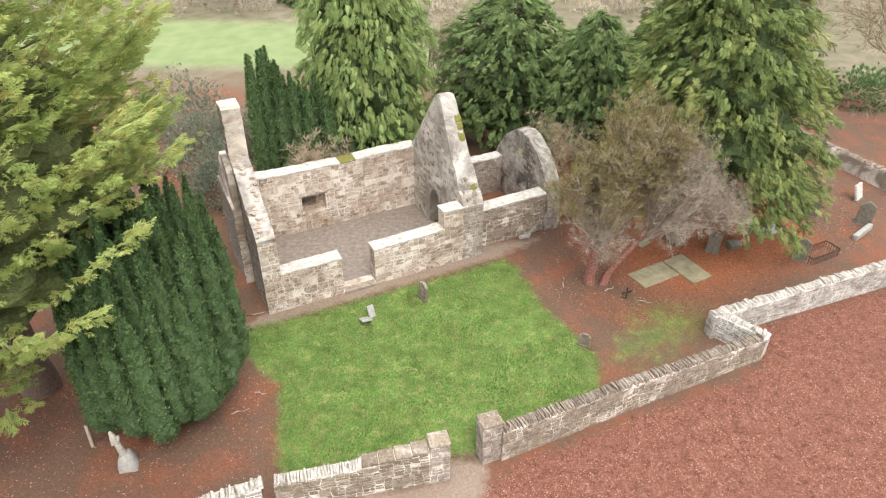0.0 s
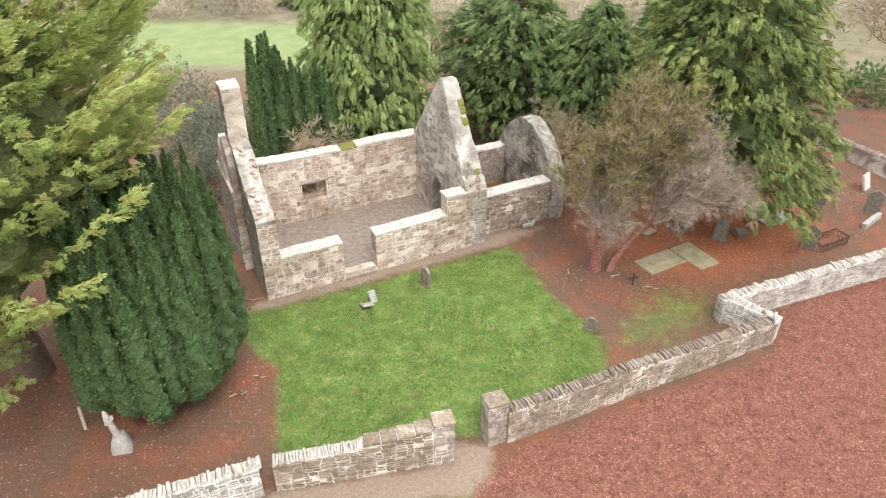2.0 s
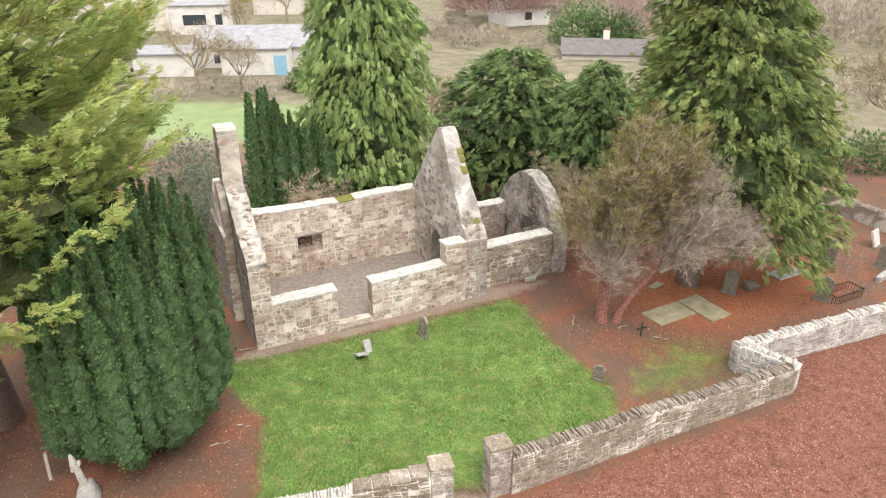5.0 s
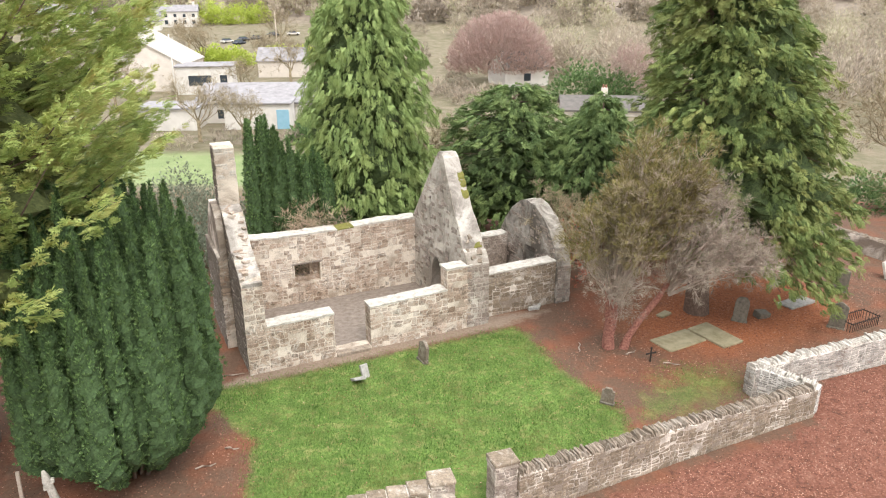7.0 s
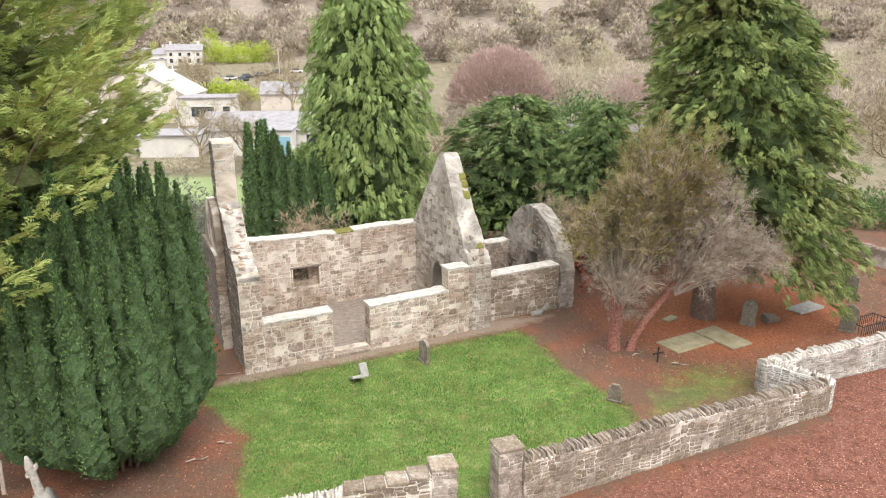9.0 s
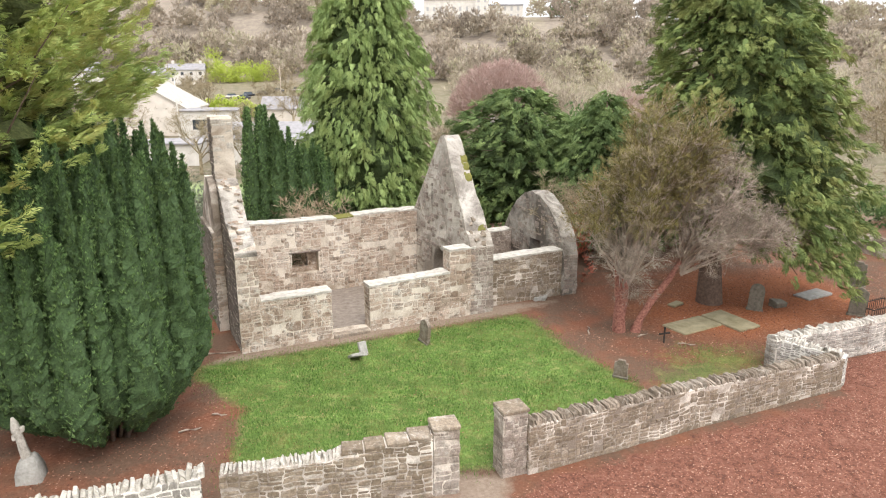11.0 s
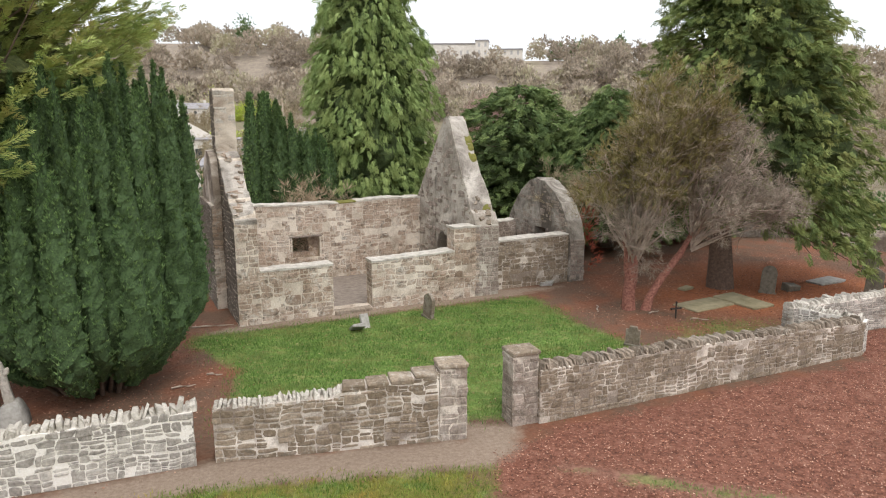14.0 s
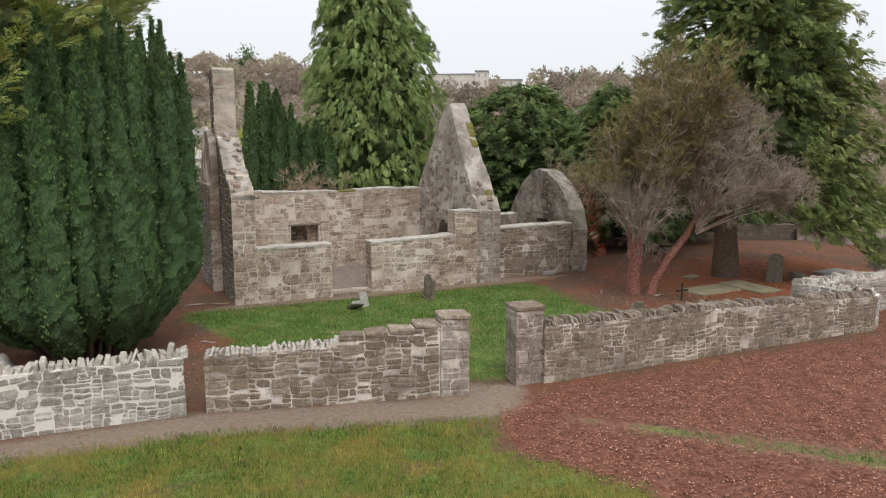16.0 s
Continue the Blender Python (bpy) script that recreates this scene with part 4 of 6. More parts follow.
def pier(name, x, y, turn, w, d, h, label, seed):
    ob = thing(name, pose(x, y, 0, 0, 0, turn), label, "gate pier", "gate piers")
    r = random.Random(seed)
    bm = bmesh.new()
    prism(bm, steps(0, w, 0.2), flat0, lambda s: h, 0, d, 0.02)
    bmesh.ops.recalc_face_normals(bm, faces=bm.faces)
    core = part("core", bm, M_MORTAR_GREY, ob)
    out = []
    for side, at, a, b in ((FRONT, 0, 0, w), (START, 0, 0, d), (END, w, 0, d), (BACK, d, 0, w)):
        out += [place_of(side, at, p, z, q, k, 0.025, 0.015, r) for p, z, q, k in courses(r, a, b, -0.05, lambda s: h, (0.16, 0.34), (0.25, 0.5))]
    lay(core, M_STONE_DARK, out, 300)
    bm = bmesh.new()
    box(bm, -0.04, w + 0.04, -0.04, d + 0.04, h - 0.03, h + 0.07, 0.025, 0.018, r)
    part("cap_stone", bm, M_FIELD, ob, "flat weathered cap stone")
    return ob


pier("gate_pier", -0.43, 16.2, 14, 0.7, 0.6, 1.93, "square rubble gate pier capped with a flat stone", 31)
pier("gate_pier", 1.47, 17.03, 20, 0.74, 0.65, 1.95, "square grey rubble gate pier with flat top", 32)

scatter("grass", [(4.4, 14.3), (8, 13.15), (10.5, 12.1), (10.2, 11.8), (7.6, 12.85), (5, 14.0)], 2500, 5, (0.03, 0.09), L_GRASS, "strip of green grass crossing the fallen leaves", False)


# ---- trees ----
def spray(kind):
    """A leaf spray one unit long along x: a bent fan of narrow blades. Returns verts and triangles."""
    r = np.random.default_rng({"tuft": 3, "twig": 4, "wisp": 5, "sprig": 6, "strand": 7, "puff": 8, "frond": 10}[kind])
    verts, tris = [], []

    def blade(a, b, width, sag=0.0):
        a, b = np.array(a, float), np.array(b, float)
        w = np.cross(b - a, (0, 0, 1.0))
        w = w / (np.linalg.norm(w) + 1e-9) * width
        mid = a + (b - a) * 0.45 + np.array((0, 0, sag))
        k = len(verts)
        verts.extend([a, mid + w, b, mid - w])
        tris.extend([(k, k + 1, k + 2), (k, k + 2, k + 3)])

    if kind == "tuft":
        for i in range(4):
            a, c = i * 1.6 + r.uniform(0, 0.6), r.uniform(0.2, 0.5)
            s = r.uniform(0, 0.25)
            blade((s, 0, 0), (s + r.uniform(0.5, 0.85), c * math.cos(a), c * math.sin(a)), 0.13, 0.02)
    elif kind == "puff":
        for i in range(3):
            a = i * 2.09 + 0.3
            blade((0, 0, 0), (0.85, 0.42 * math.cos(a), 0.42 * math.sin(a)), 0.15, 0.03)
    elif kind == "frond":
        for i in range(9):
            s, side = 0.08 * i, (-1, 1)[i % 2] * (i < 8)
            n = 0.44 * (1 - 0.5 * s)
            blade((s, 0, -0.1 * s * s), (s + n * 0.85, side * n * r.uniform(0.45, 0.75), -0.12 * s - n * r.uniform(0.0, 0.45)), 0.052, 0.03)
    elif kind == "sprig":
        blade((0, 0, 0), (1, 0, 0.08), 0.06, 0.02)
        blade((0.1, 0, 0), (0.7, 0.36, 0.1), 0.05, 0.02)
        blade((0.1, 0, 0), (0.7, -0.36, 0.02), 0.05, 0.02)
    elif kind == "strand":
        for i in range(4):
            a = i * 1.7 + r.uniform(0, 0.5)
            s = 0.15 * i
            blade((s, 0, 0), (s + r.uniform(0.35, 0.5), 0.16 * math.cos(a), 0.16 * math.sin(a)), 0.035)
    elif kind == "wisp":
        for i in range(3):
            a = i * 2.1
            blade((0.1 * i, 0, 0), (0.8 + 0.15 * i, 0.3 * math.cos(a), 0.3 * math.sin(a)), 0.06, 0.02)
    else:
        for i in range(6):
            a, c = r.uniform(0, 6.28), r.uniform(0.1, 0.6)
            s = r.uniform(0, 0.35)
            blade((s, 0, 0), (s + r.uniform(0.4, 0.7), c * math.cos(a), c * math.sin(a)), 0.02)
    return np.array(verts), np.array(tris)


def lobe(rings, sides=5):
    """A closed pointed clump one unit long along x: rings of (x, half width, half height, lift)."""
    verts = [(0, 0, 0)]
    for x, wide, high, lift in rings:
        verts += [(x, wide * math.cos(2 * math.pi * i / sides), lift + high * math.sin(2 * math.pi * i / sides)) for i in range(sides)]
    verts.append((1, 0, rings[-1][3] * 1.4))
    tris = [(0, 1 + (i + 1) % sides, 1 + i) for i in range(sides)]
    for q in range(len(rings) - 1):
        a, b = 1 + q * sides, 1 + (q + 1) * sides
        for i in range(sides):
            k = (i + 1) % sides
            tris += [(a + i, a + k, b + i), (a + k, b + k, b + i)]
    a = 1 + (len(rings) - 1) * sides
    tris += [(a + i, a + (i + 1) % sides, len(verts) - 1) for i in range(sides)]
    return np.array(verts, float), np.array(tris)


SPRAYS = {k: spray(k) for k in ("tuft", "twig", "wisp", "sprig", "strand", "puff", "frond")}
SPRAYS["clump"] = lobe([(0.18, 0.2, 0.15, 0.02), (0.6, 0.17, 0.11, 0.02)])
SPRAYS["flame"] = lobe([(0.15, 0.1, 0.045, 0.0), (0.5, 0.075, 0.035, 0.04)])


def crown_mesh(name, kind, spots, ways, sizes, mat, seed=0, tip=0.5, tones=None, uneven=0.0):
    """Many sprays joined: each at its spot, along its way, rolled a little at random."""
    r = np.random.default_rng(seed)
    v, f = SPRAYS[kind]
    n = len(spots)
    x = ways / np.linalg.norm(ways, axis=1, keepdims=True)
    up = np.tile((0, 0, 1.0), (n, 1)) + r.normal(0, tip, (n, 3))
    y = np.cross(up, x)
    y /= np.linalg.norm(y, axis=1, keepdims=True) + 1e-9
    z = np.cross(x, y)
    sc = sizes[:, None, None]
    verts = spots[:, None] + sc * (v[None, :, :1] * x[:, None] + v[None, :, 1:2] * y[:, None] + v[None, :, 2:] * z[:, None])
    if uneven:
        verts = verts + r.normal(0, 1, verts.shape) * (uneven * sc)
    faces = (np.arange(n) * len(v))[:, None, None] + f[None]
    me = mesh_np(name, verts.reshape(-1, 3), faces.reshape(-1, 3), mat)
    if tones is not None:
        me.attributes.new("tone", "FLOAT", "POINT").data.foreach_set("value", np.repeat(tones, len(v)).astype(np.float32))
    return me


def limb(bm, points, radii, sides=7, wob=0.0, rng=random):
    """A tapered round limb along points."""
    rings = []
    for i, p in enumerate(points):
        a, b = Vector(points[max(i - 1, 0)]), Vector(points[min(i + 1, len(points) - 1)])
        w = (b - a).normalized()
        s = w.orthogonal().normalized()
        t = w.cross(s)
        rings.append([bm.verts.new(Vector(p) + (s * math.cos(k * 2 * math.pi / sides) + t * math.sin(k * 2 * math.pi / sides)) * radii[i] * (1 + rng.uniform(-wob, wob))) for k in range(sides)])
    # keep the rings from twisting: match each to the one before
    for q, ring in enumerate(rings[1:], 1):
        last = rings[q - 1]
        k = min(range(sides), key=lambda j: (ring[j].co - last[0].co).length)
        rings[q] = ring[k:] + ring[:k]
    for a, b in zip(rings, rings[1:]):
        for k in range(sides):
            f = bm.faces.new((a[k], a[(k + 1) % sides], b[(k + 1) % sides], b[k]))
            f.smooth = True
    bm.faces.new(rings[-1])


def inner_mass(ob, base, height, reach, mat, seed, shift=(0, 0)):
    """A lumpy closed skin well within the outer sprays; its dark colour paints the crown's inner shade."""
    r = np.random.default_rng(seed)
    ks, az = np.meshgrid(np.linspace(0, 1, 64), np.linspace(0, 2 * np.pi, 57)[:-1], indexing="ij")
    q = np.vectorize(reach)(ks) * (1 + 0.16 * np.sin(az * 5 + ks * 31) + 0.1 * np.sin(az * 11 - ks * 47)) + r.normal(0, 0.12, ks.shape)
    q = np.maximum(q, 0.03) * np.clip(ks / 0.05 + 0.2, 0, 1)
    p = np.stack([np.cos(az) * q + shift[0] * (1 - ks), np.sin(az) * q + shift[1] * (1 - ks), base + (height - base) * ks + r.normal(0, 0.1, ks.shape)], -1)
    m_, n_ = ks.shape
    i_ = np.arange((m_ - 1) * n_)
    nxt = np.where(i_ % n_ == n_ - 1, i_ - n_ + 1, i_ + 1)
    c = new("shaded_inner_skin", mesh_np("shaded_inner_skin", p.reshape(-1, 3), np.stack([i_, nxt, nxt + n_, i_ + n_], 1), mat))
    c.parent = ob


def conifer(name, x, y, height, base, profile, boughs, tufts, per, size, mat, label, droop, seed, trunk=0.4, lean=(0, 0), shift=(0, 0), narrow=0.2, sag=0.0, tuft=0.3, hang=0.4, rise=0.0):
    """A conifer: trunk, limbs and boughs that carry tufts of sprays. profile(0..1): the crown's reach from its base to its top."""
    r = np.random.default_rng(seed)
    ob = thing(name, pose(x, y, 0), label, "tree")
    bm = bmesh.new()
    pts = [(lean[0] * k, lean[1] * k, height * k * 0.97 - 0.2 * (k == 0)) for k in np.linspace(0, 1, 9)]
    rad = [trunk * (1.35 if k == 0 else 1) * (1 - 0.9 * k) + 0.02 for k in np.linspace(0, 1, 9)]
    limb(bm, pts, rad, 9, 0.12, random.Random(seed))
    part("trunk", bm, M_BARK, ob)
    bm = bmesh.new()
    spots, ways, sizes, tones, clumps = [], [], [], [], []
    for i in range(boughs):
        k = ((i + r.uniform(0, 1)) / boughs) ** 1.12
        az = i * 2.399963 + r.normal(0, 0.25)
        reach = profile(k) * r.uniform(0.76, 1.05)
        h = base + (height - base) * k - sag * math.cos(az + 0.4) * max(0.0, 1 - 3 * k)
        o = np.array((lean[0] * h / height + shift[0] * (1 - k), lean[1] * h / height + shift[1] * (1 - k), h))
        w, side = np.array((math.cos(az), math.sin(az), 0.0)), np.array((-math.sin(az), math.cos(az), 0.0))
        dz = droop(k) * r.uniform(0.7, 1.3)
        s = 1 - r.uniform(0, 1, tufts) ** 1.4 * 0.5
        wide = r.normal(0, narrow, tufts) * reach * (1.2 - 0.5 * s) + r.normal(0, 0.1, tufts)
        p = o + w * (s * reach)[:, None] + side * wide[:, None]
        p[:, 2] += dz * reach * s ** 1.6 + r.normal(0, 0.16, tufts) + 0.1 * reach * np.sin(s * 2.4)
        g = w * 0.9 + side * (wide / max(reach, 0.5))[:, None] + r.normal(0, 0.22, (tufts, 3))
        g[:, 2] += rise * k - hang * r.uniform(0.5, 1.4, tufts)
        g /= np.linalg.norm(g, axis=1, keepdims=True)
        q = r.uniform(0, 1, (tufts, per, 1))
        big = tuft * r.uniform(0.7, 1.35, (tufts, 1, 1))
        spots.append((p[:, None] + g[:, None] * q * big * 1.3 + r.normal(0, 0.34, (tufts, per, 3)) * big * (1.05 - 0.7 * q) * (1, 1, 0.7)).reshape(-1, 3))
        ways.append((g[:, None] + r.normal(0, 0.3, (tufts, per, 3)) - np.array((0, 0, 0.3 * hang)) * q).reshape(-1, 3))
        sizes.append(size * r.uniform(0.7, 1.25, tufts * per))
        tone = r.uniform(0, 1, tufts)
        tones.append(np.repeat(tone, per))
        clumps.append(np.concatenate([p - g * 0.15, g + r.normal(0, 0.1, (tufts, 3)), big[:, 0] * 1.3, tone[:, None]], 1))
        if i % 2 == 0 and reach > 0.8:
            q = [o + w * (t * reach * 0.85) + np.array((0, 0, dz * reach * t ** 1.6 * 0.9)) for t in (0, 0.35, 0.7, 1)]
            limb(bm, [tuple(v) for v in q], [0.07, 0.05, 0.03, 0.012], 4)
    tagged(part("limb_mass", bm, M_BARK, ob), kind="stuff")
    c = new("crown", crown_mesh("crown", "frond", np.concatenate(spots), np.concatenate(ways), np.concatenate(sizes), mat, seed, 0.7, np.concatenate(tones)))
    c.parent = ob
    q = np.concatenate(clumps)
    c = new("foliage_mass", crown_mesh("foliage_mass", "clump", q[:, :3], q[:, 3:6], q[:, 6], mat, seed, 0.4, q[:, 7], 0.045))
    c.parent = ob
    return ob


def irish_yew(name, x, y, columns, mat, label, seed, density=560, size=0.17):
    """A fastigiate yew: upright pointed columns of close tufts. columns: (foot x, y, belly x, y, height, radius)."""
    r = np.random.default_rng(seed)
    ob = thing(name, pose(x, y, 0), label, "tree")
    for fx, fy, cx, cy, h, rad in columns:
        bm = bmesh.new()
        limb(bm, [(fx * 0.7, fy * 0.7, -0.1), (fx + (cx - fx) * 0.2, fy + (cy - fy) * 0.2, h * 0.14), (fx + (cx - fx) * 0.72, fy + (cy - fy) * 0.72, h * 0.29)], [0.08, 0.06, 0.03], 5)
        stem = part("stem", bm, M_BARK, ob)
        n = int(density * h * rad)
        low = 0.1 + 0.13 * math.hypot(cx, cy) * (y < 30) * (1 + 0.8 * math.sin(cx * 2.3 + cy))

        def spot_at(k, a, scale):
            bow = np.clip(k / 0.27, 0, 1)
            bow = np.sin(bow * np.pi / 2)
            shape = np.minimum(1, (k + 0.12) / 0.26) ** 0.7 * (1 - k ** 3.6) ** 0.9
            lobes = 1 + 0.16 * np.sin(a * 2 + k * h * 1.7 + cx * 5) + 0.14 * np.sin(k * h * 5.5 + a * 3 + cy * 4 + cx) + 0.12 * np.sin(k * h * 11 + a * 5 + cx * 3) * np.sin(a * 4 + k * h * 3)
            q = rad * shape * scale * lobes
            return np.stack([fx + (cx - fx) * bow + np.cos(a) * q, fy + (cy - fy) * bow + np.sin(a) * q, low + k * (h - low)], -1)

        k, a = r.uniform(0.0, 1, n), r.uniform(0, 2 * np.pi, n)
        ways = np.stack([np.cos(a) * 0.45, np.sin(a) * 0.45, np.full(n, 1.0)], 1) + r.normal(0, 0.2, (n, 3))
        me = crown_mesh("foliage_column", "puff", spot_at(k, a, r.uniform(0.8, 1.03, n)), ways, r.uniform(0.7, 1.3, n) * size, mat, seed)
        c = new("foliage_column", me)
        c.parent = ob
        # Inner shell whose dark colour paints the shade seen in gaps between tufts.
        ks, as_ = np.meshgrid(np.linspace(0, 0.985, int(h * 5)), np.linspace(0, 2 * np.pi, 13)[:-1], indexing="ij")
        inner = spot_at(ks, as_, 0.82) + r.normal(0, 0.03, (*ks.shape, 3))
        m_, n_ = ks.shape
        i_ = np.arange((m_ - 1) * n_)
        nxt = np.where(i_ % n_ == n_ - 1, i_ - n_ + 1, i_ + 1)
        core = new("shaded_core", mesh_np("shaded_core", inner.reshape(-1, 3), np.stack([i_, nxt, nxt + n_, i_ + n_], 1), L_YEW_CORE))
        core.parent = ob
    return ob


def branching(bm, r, p, w, length, rad, depth, tips, spread_by=0.55, lift=0.08, taper=0.62):
    """A limb that forks into thinner ones; tips gathers its twig ends."""
    pts, q, d = [tuple(p)], Vector(p), Vector(w).normalized()
    n = 3 if depth > 1 else 2
    for _ in range(n):
        d = (d + Vector((r.gauss(0, 0.16), r.gauss(0, 0.16), r.gauss(lift, 0.12)))).normalized()
        q = q + d * (length / n)
        pts.append(tuple(q))
    limb(bm, pts, [rad * (1 - 0.4 * i / n) for i in range(n + 1)], 6 if depth > 3 else (4 if depth > 1 else 3))
    if depth == 0:
        tips.append((q, d))
        return
    for _ in range(r.choice((2, 3, 3)) if depth > 1 else 3):
        k = r.uniform(0.45, 1.0)
        at = Vector(pts[min(n, max(1, round(k * n)))])
        e = (d + Vector((r.gauss(0, spread_by), r.gauss(0, spread_by), r.gauss(0.05, spread_by * 0.8)))).normalized()
        branching(bm, r, at, e, length * r.uniform(0.6, 0.85), rad * taper, depth - 1, tips, spread_by, lift, taper)
    tips.append((q, d))


def feathery_cypress(name, x, y, height, base, profile, boughs, mat, label, seed, rise=0.3, trunk=0.6):
    """A cypress of upswept boughs; each bough ends in flat, tapering plumes of close small feathers."""
    r = np.random.default_rng(seed)
    ob = thing(name, pose(x, y, 0), label, "tree")
    bm = bmesh.new()
    limb(bm, [(0, 0, height * k * 0.97 - 0.2 * (k == 0)) for k in np.linspace(0, 1, 9)], [trunk * (1.35 if k == 0 else 1) * (1 - 0.9 * k) + 0.02 for k in np.linspace(0, 1, 9)], 9, 0.12, random.Random(seed))
    part("trunk", bm, M_BARK, ob)
    bm = bmesh.new()
    spots, ways, sizes, tones, flames = [], [], [], [], []
    for i in range(boughs):
        k = ((i + r.uniform(0, 1)) / boughs) ** 1.2
        az = i * 2.399963 + r.normal(0, 0.25)
        reach = profile(k) * r.uniform(0.78, 1.04)
        foot = base + 4.6 * max(0.0, math.cos(az - 0.35))
        h = foot + (height - foot) * k
        w, side = np.array((math.cos(az), math.sin(az), 0.0)), np.array((-math.sin(az), math.cos(az), 0.0))
        lift = rise * r.uniform(0.6, 1.4) + 0.15 * k
        bough_tone = r.uniform(0, 1)

        def along(s):
            return np.array((0, 0, h)) + w * (reach * s) + np.array((0, 0, reach * (lift * s ** 1.8 - 0.16 * math.sin(s * 3.1))))

        hidden = math.cos(az + 0.9) < -0.25
        for s in (0.6, 0.8, 1.0) if hidden else (0.52, 0.64, 0.75, 0.85, 0.94, 1.0):
            for turn in ((-1, 1) if s < 0.99 else (0,)):
                size = r.uniform(1.0, 1.6) * (1.0 if turn else 1.1)
                d = w * 0.95 + side * (turn * r.uniform(0.2, 0.75)) + np.array((0, 0, lift * (0.5 + 0.7 * s) + r.normal(0.0, 0.12)))
                d /= np.linalg.norm(d)
                e = np.cross((0, 0, 1.0), d)
                e /= np.linalg.norm(e)
                m = int((6 if hidden else 15) * size)
                q = r.uniform(0.0, 1, m) ** 0.8
                u = r.uniform(-1, 1, m)
                wide = 0.3 * (1.02 - q) ** 0.8 * size
                foot_at = along(s) + side * (turn * (1.05 - s) * reach * 0.35)
                p = foot_at + d * (q * size * 0.85)[:, None] + e * (u * wide)[:, None] + np.array((0, 0, 1.0)) * (0.22 * size * q ** 2 - 0.16 * np.abs(u) * size + r.normal(0, 0.04, m))[:, None]
                spots.append(p), ways.append(d + e * (u * 0.6)[:, None] + r.normal(0, 0.16, (m, 3)) + (0, 0, 0.18)), sizes.append(r.uniform(0.75, 1.2, m) * (0.5 - 0.16 * q))
                tone = 0.5 * bough_tone + 0.5 * r.uniform(0, 1)
                tones.append(np.full(m, tone))
                for turned, at, long in ((0, 0.0, 1.0), (0.6, 0.1, 0.62), (-0.6, 0.12, 0.62), (0.5, 0.4, 0.48), (-0.5, 0.42, 0.48)):
                    flames.append((*(foot_at + d * (at * size) + np.array((0, 0, 0.22 * size * at ** 2))), *(d + e * turned + np.array((0, 0, 0.1 - 0.2 * abs(turned)))), long * size * 0.55, tone))
        if i % 2 == 0:
            limb(bm, [tuple(along(s)) for s in (0, 0.35, 0.7, 0.95)], [0.07, 0.05, 0.03, 0.012], 4)
    tagged(part("limb_mass", bm, M_BARK, ob), kind="stuff")
    c = new("crown", crown_mesh("crown", "frond", np.concatenate(spots), np.concatenate(ways), np.concatenate(sizes), mat, seed, 0.7, np.concatenate(tones)))
    c.parent = ob
    q = np.array(flames)
    c = new("foliage_mass", crown_mesh("foliage_mass", "flame", q[:, :3], q[:, 3:6], q[:, 6], mat, seed, 0.25, q[:, 7], 0.03))
    c.parent = ob
    return ob


# golden cypress towering over the left of the yard
feathery_cypress("golden_cypress", -16.9, 21.0, 19.5, 3.5, lambda k: 7.3 * (1 - k ** 4.0) + 0.3, 180, L_GOLD,
                 "large golden-green cypress with upswept feathery boughs", 41)
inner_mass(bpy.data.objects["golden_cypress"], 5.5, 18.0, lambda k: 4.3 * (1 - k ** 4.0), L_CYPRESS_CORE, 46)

# fastigiate yew under it
r = random.Random(51)
cols_y = []
for i in range(80):
    a, q = i * 2.39996, math.sqrt((i + 0.5) / 80)
    ahead = max(0.0, -math.sin(a + 0.35))
    h = 9.5 - 3.1 * q ** 2.2 * (0.18 + 0.82 * ahead) + r.uniform(-1.0, 0.4)
    cols_y.append((math.cos(a) * q * 1.75, math.sin(a) * q * 1.75, math.cos(a) * q * 3.05, math.sin(a) * q * 3.05, h, r.uniform(0.34, 0.46)))
irish_yew("upright_yew", -10.95, 20.1, cols_y, L_YEW, "broad dark green upright yew in red needle litter", 52, 230, 0.125)

# upright yews behind the back wall
cols_y = []
for i in range(32):
    k = i / 31
    cx, cy = k * 5.4 - 2.1 + r.uniform(-0.2, 0.2), r.uniform(-0.9, 0.9) + k * 1.2
    cols_y.append((cx * 0.9, cy, cx, cy, float(np.interp(k, [0, 0.3, 0.45, 0.75, 1], [8.8, 8.9, 7.7, 6.6, 3.6])) + r.uniform(-0.6, 0.2), r.uniform(0.36, 0.48)))
irish_yew("upright_yew", -8.5, 36.4, cols_y, L_YEW, "dark upright yews crowded behind the church wall", 53, 220, 0.16)

# drooping green cypress behind the church
conifer("green_cypress", -4.6, 40.8, 19.5, 0.8, lambda k: 4.0 * min(1, 0.75 + k) * (1 - k ** 2.3) + 0.3, 280, 11, 4, 0.54, L_MID,
        "tall green cypress with drooping leafy sprays behind the church", lambda k: -0.22 + 0.3 * k, 42, 0.45, tuft=0.36, hang=1.15)

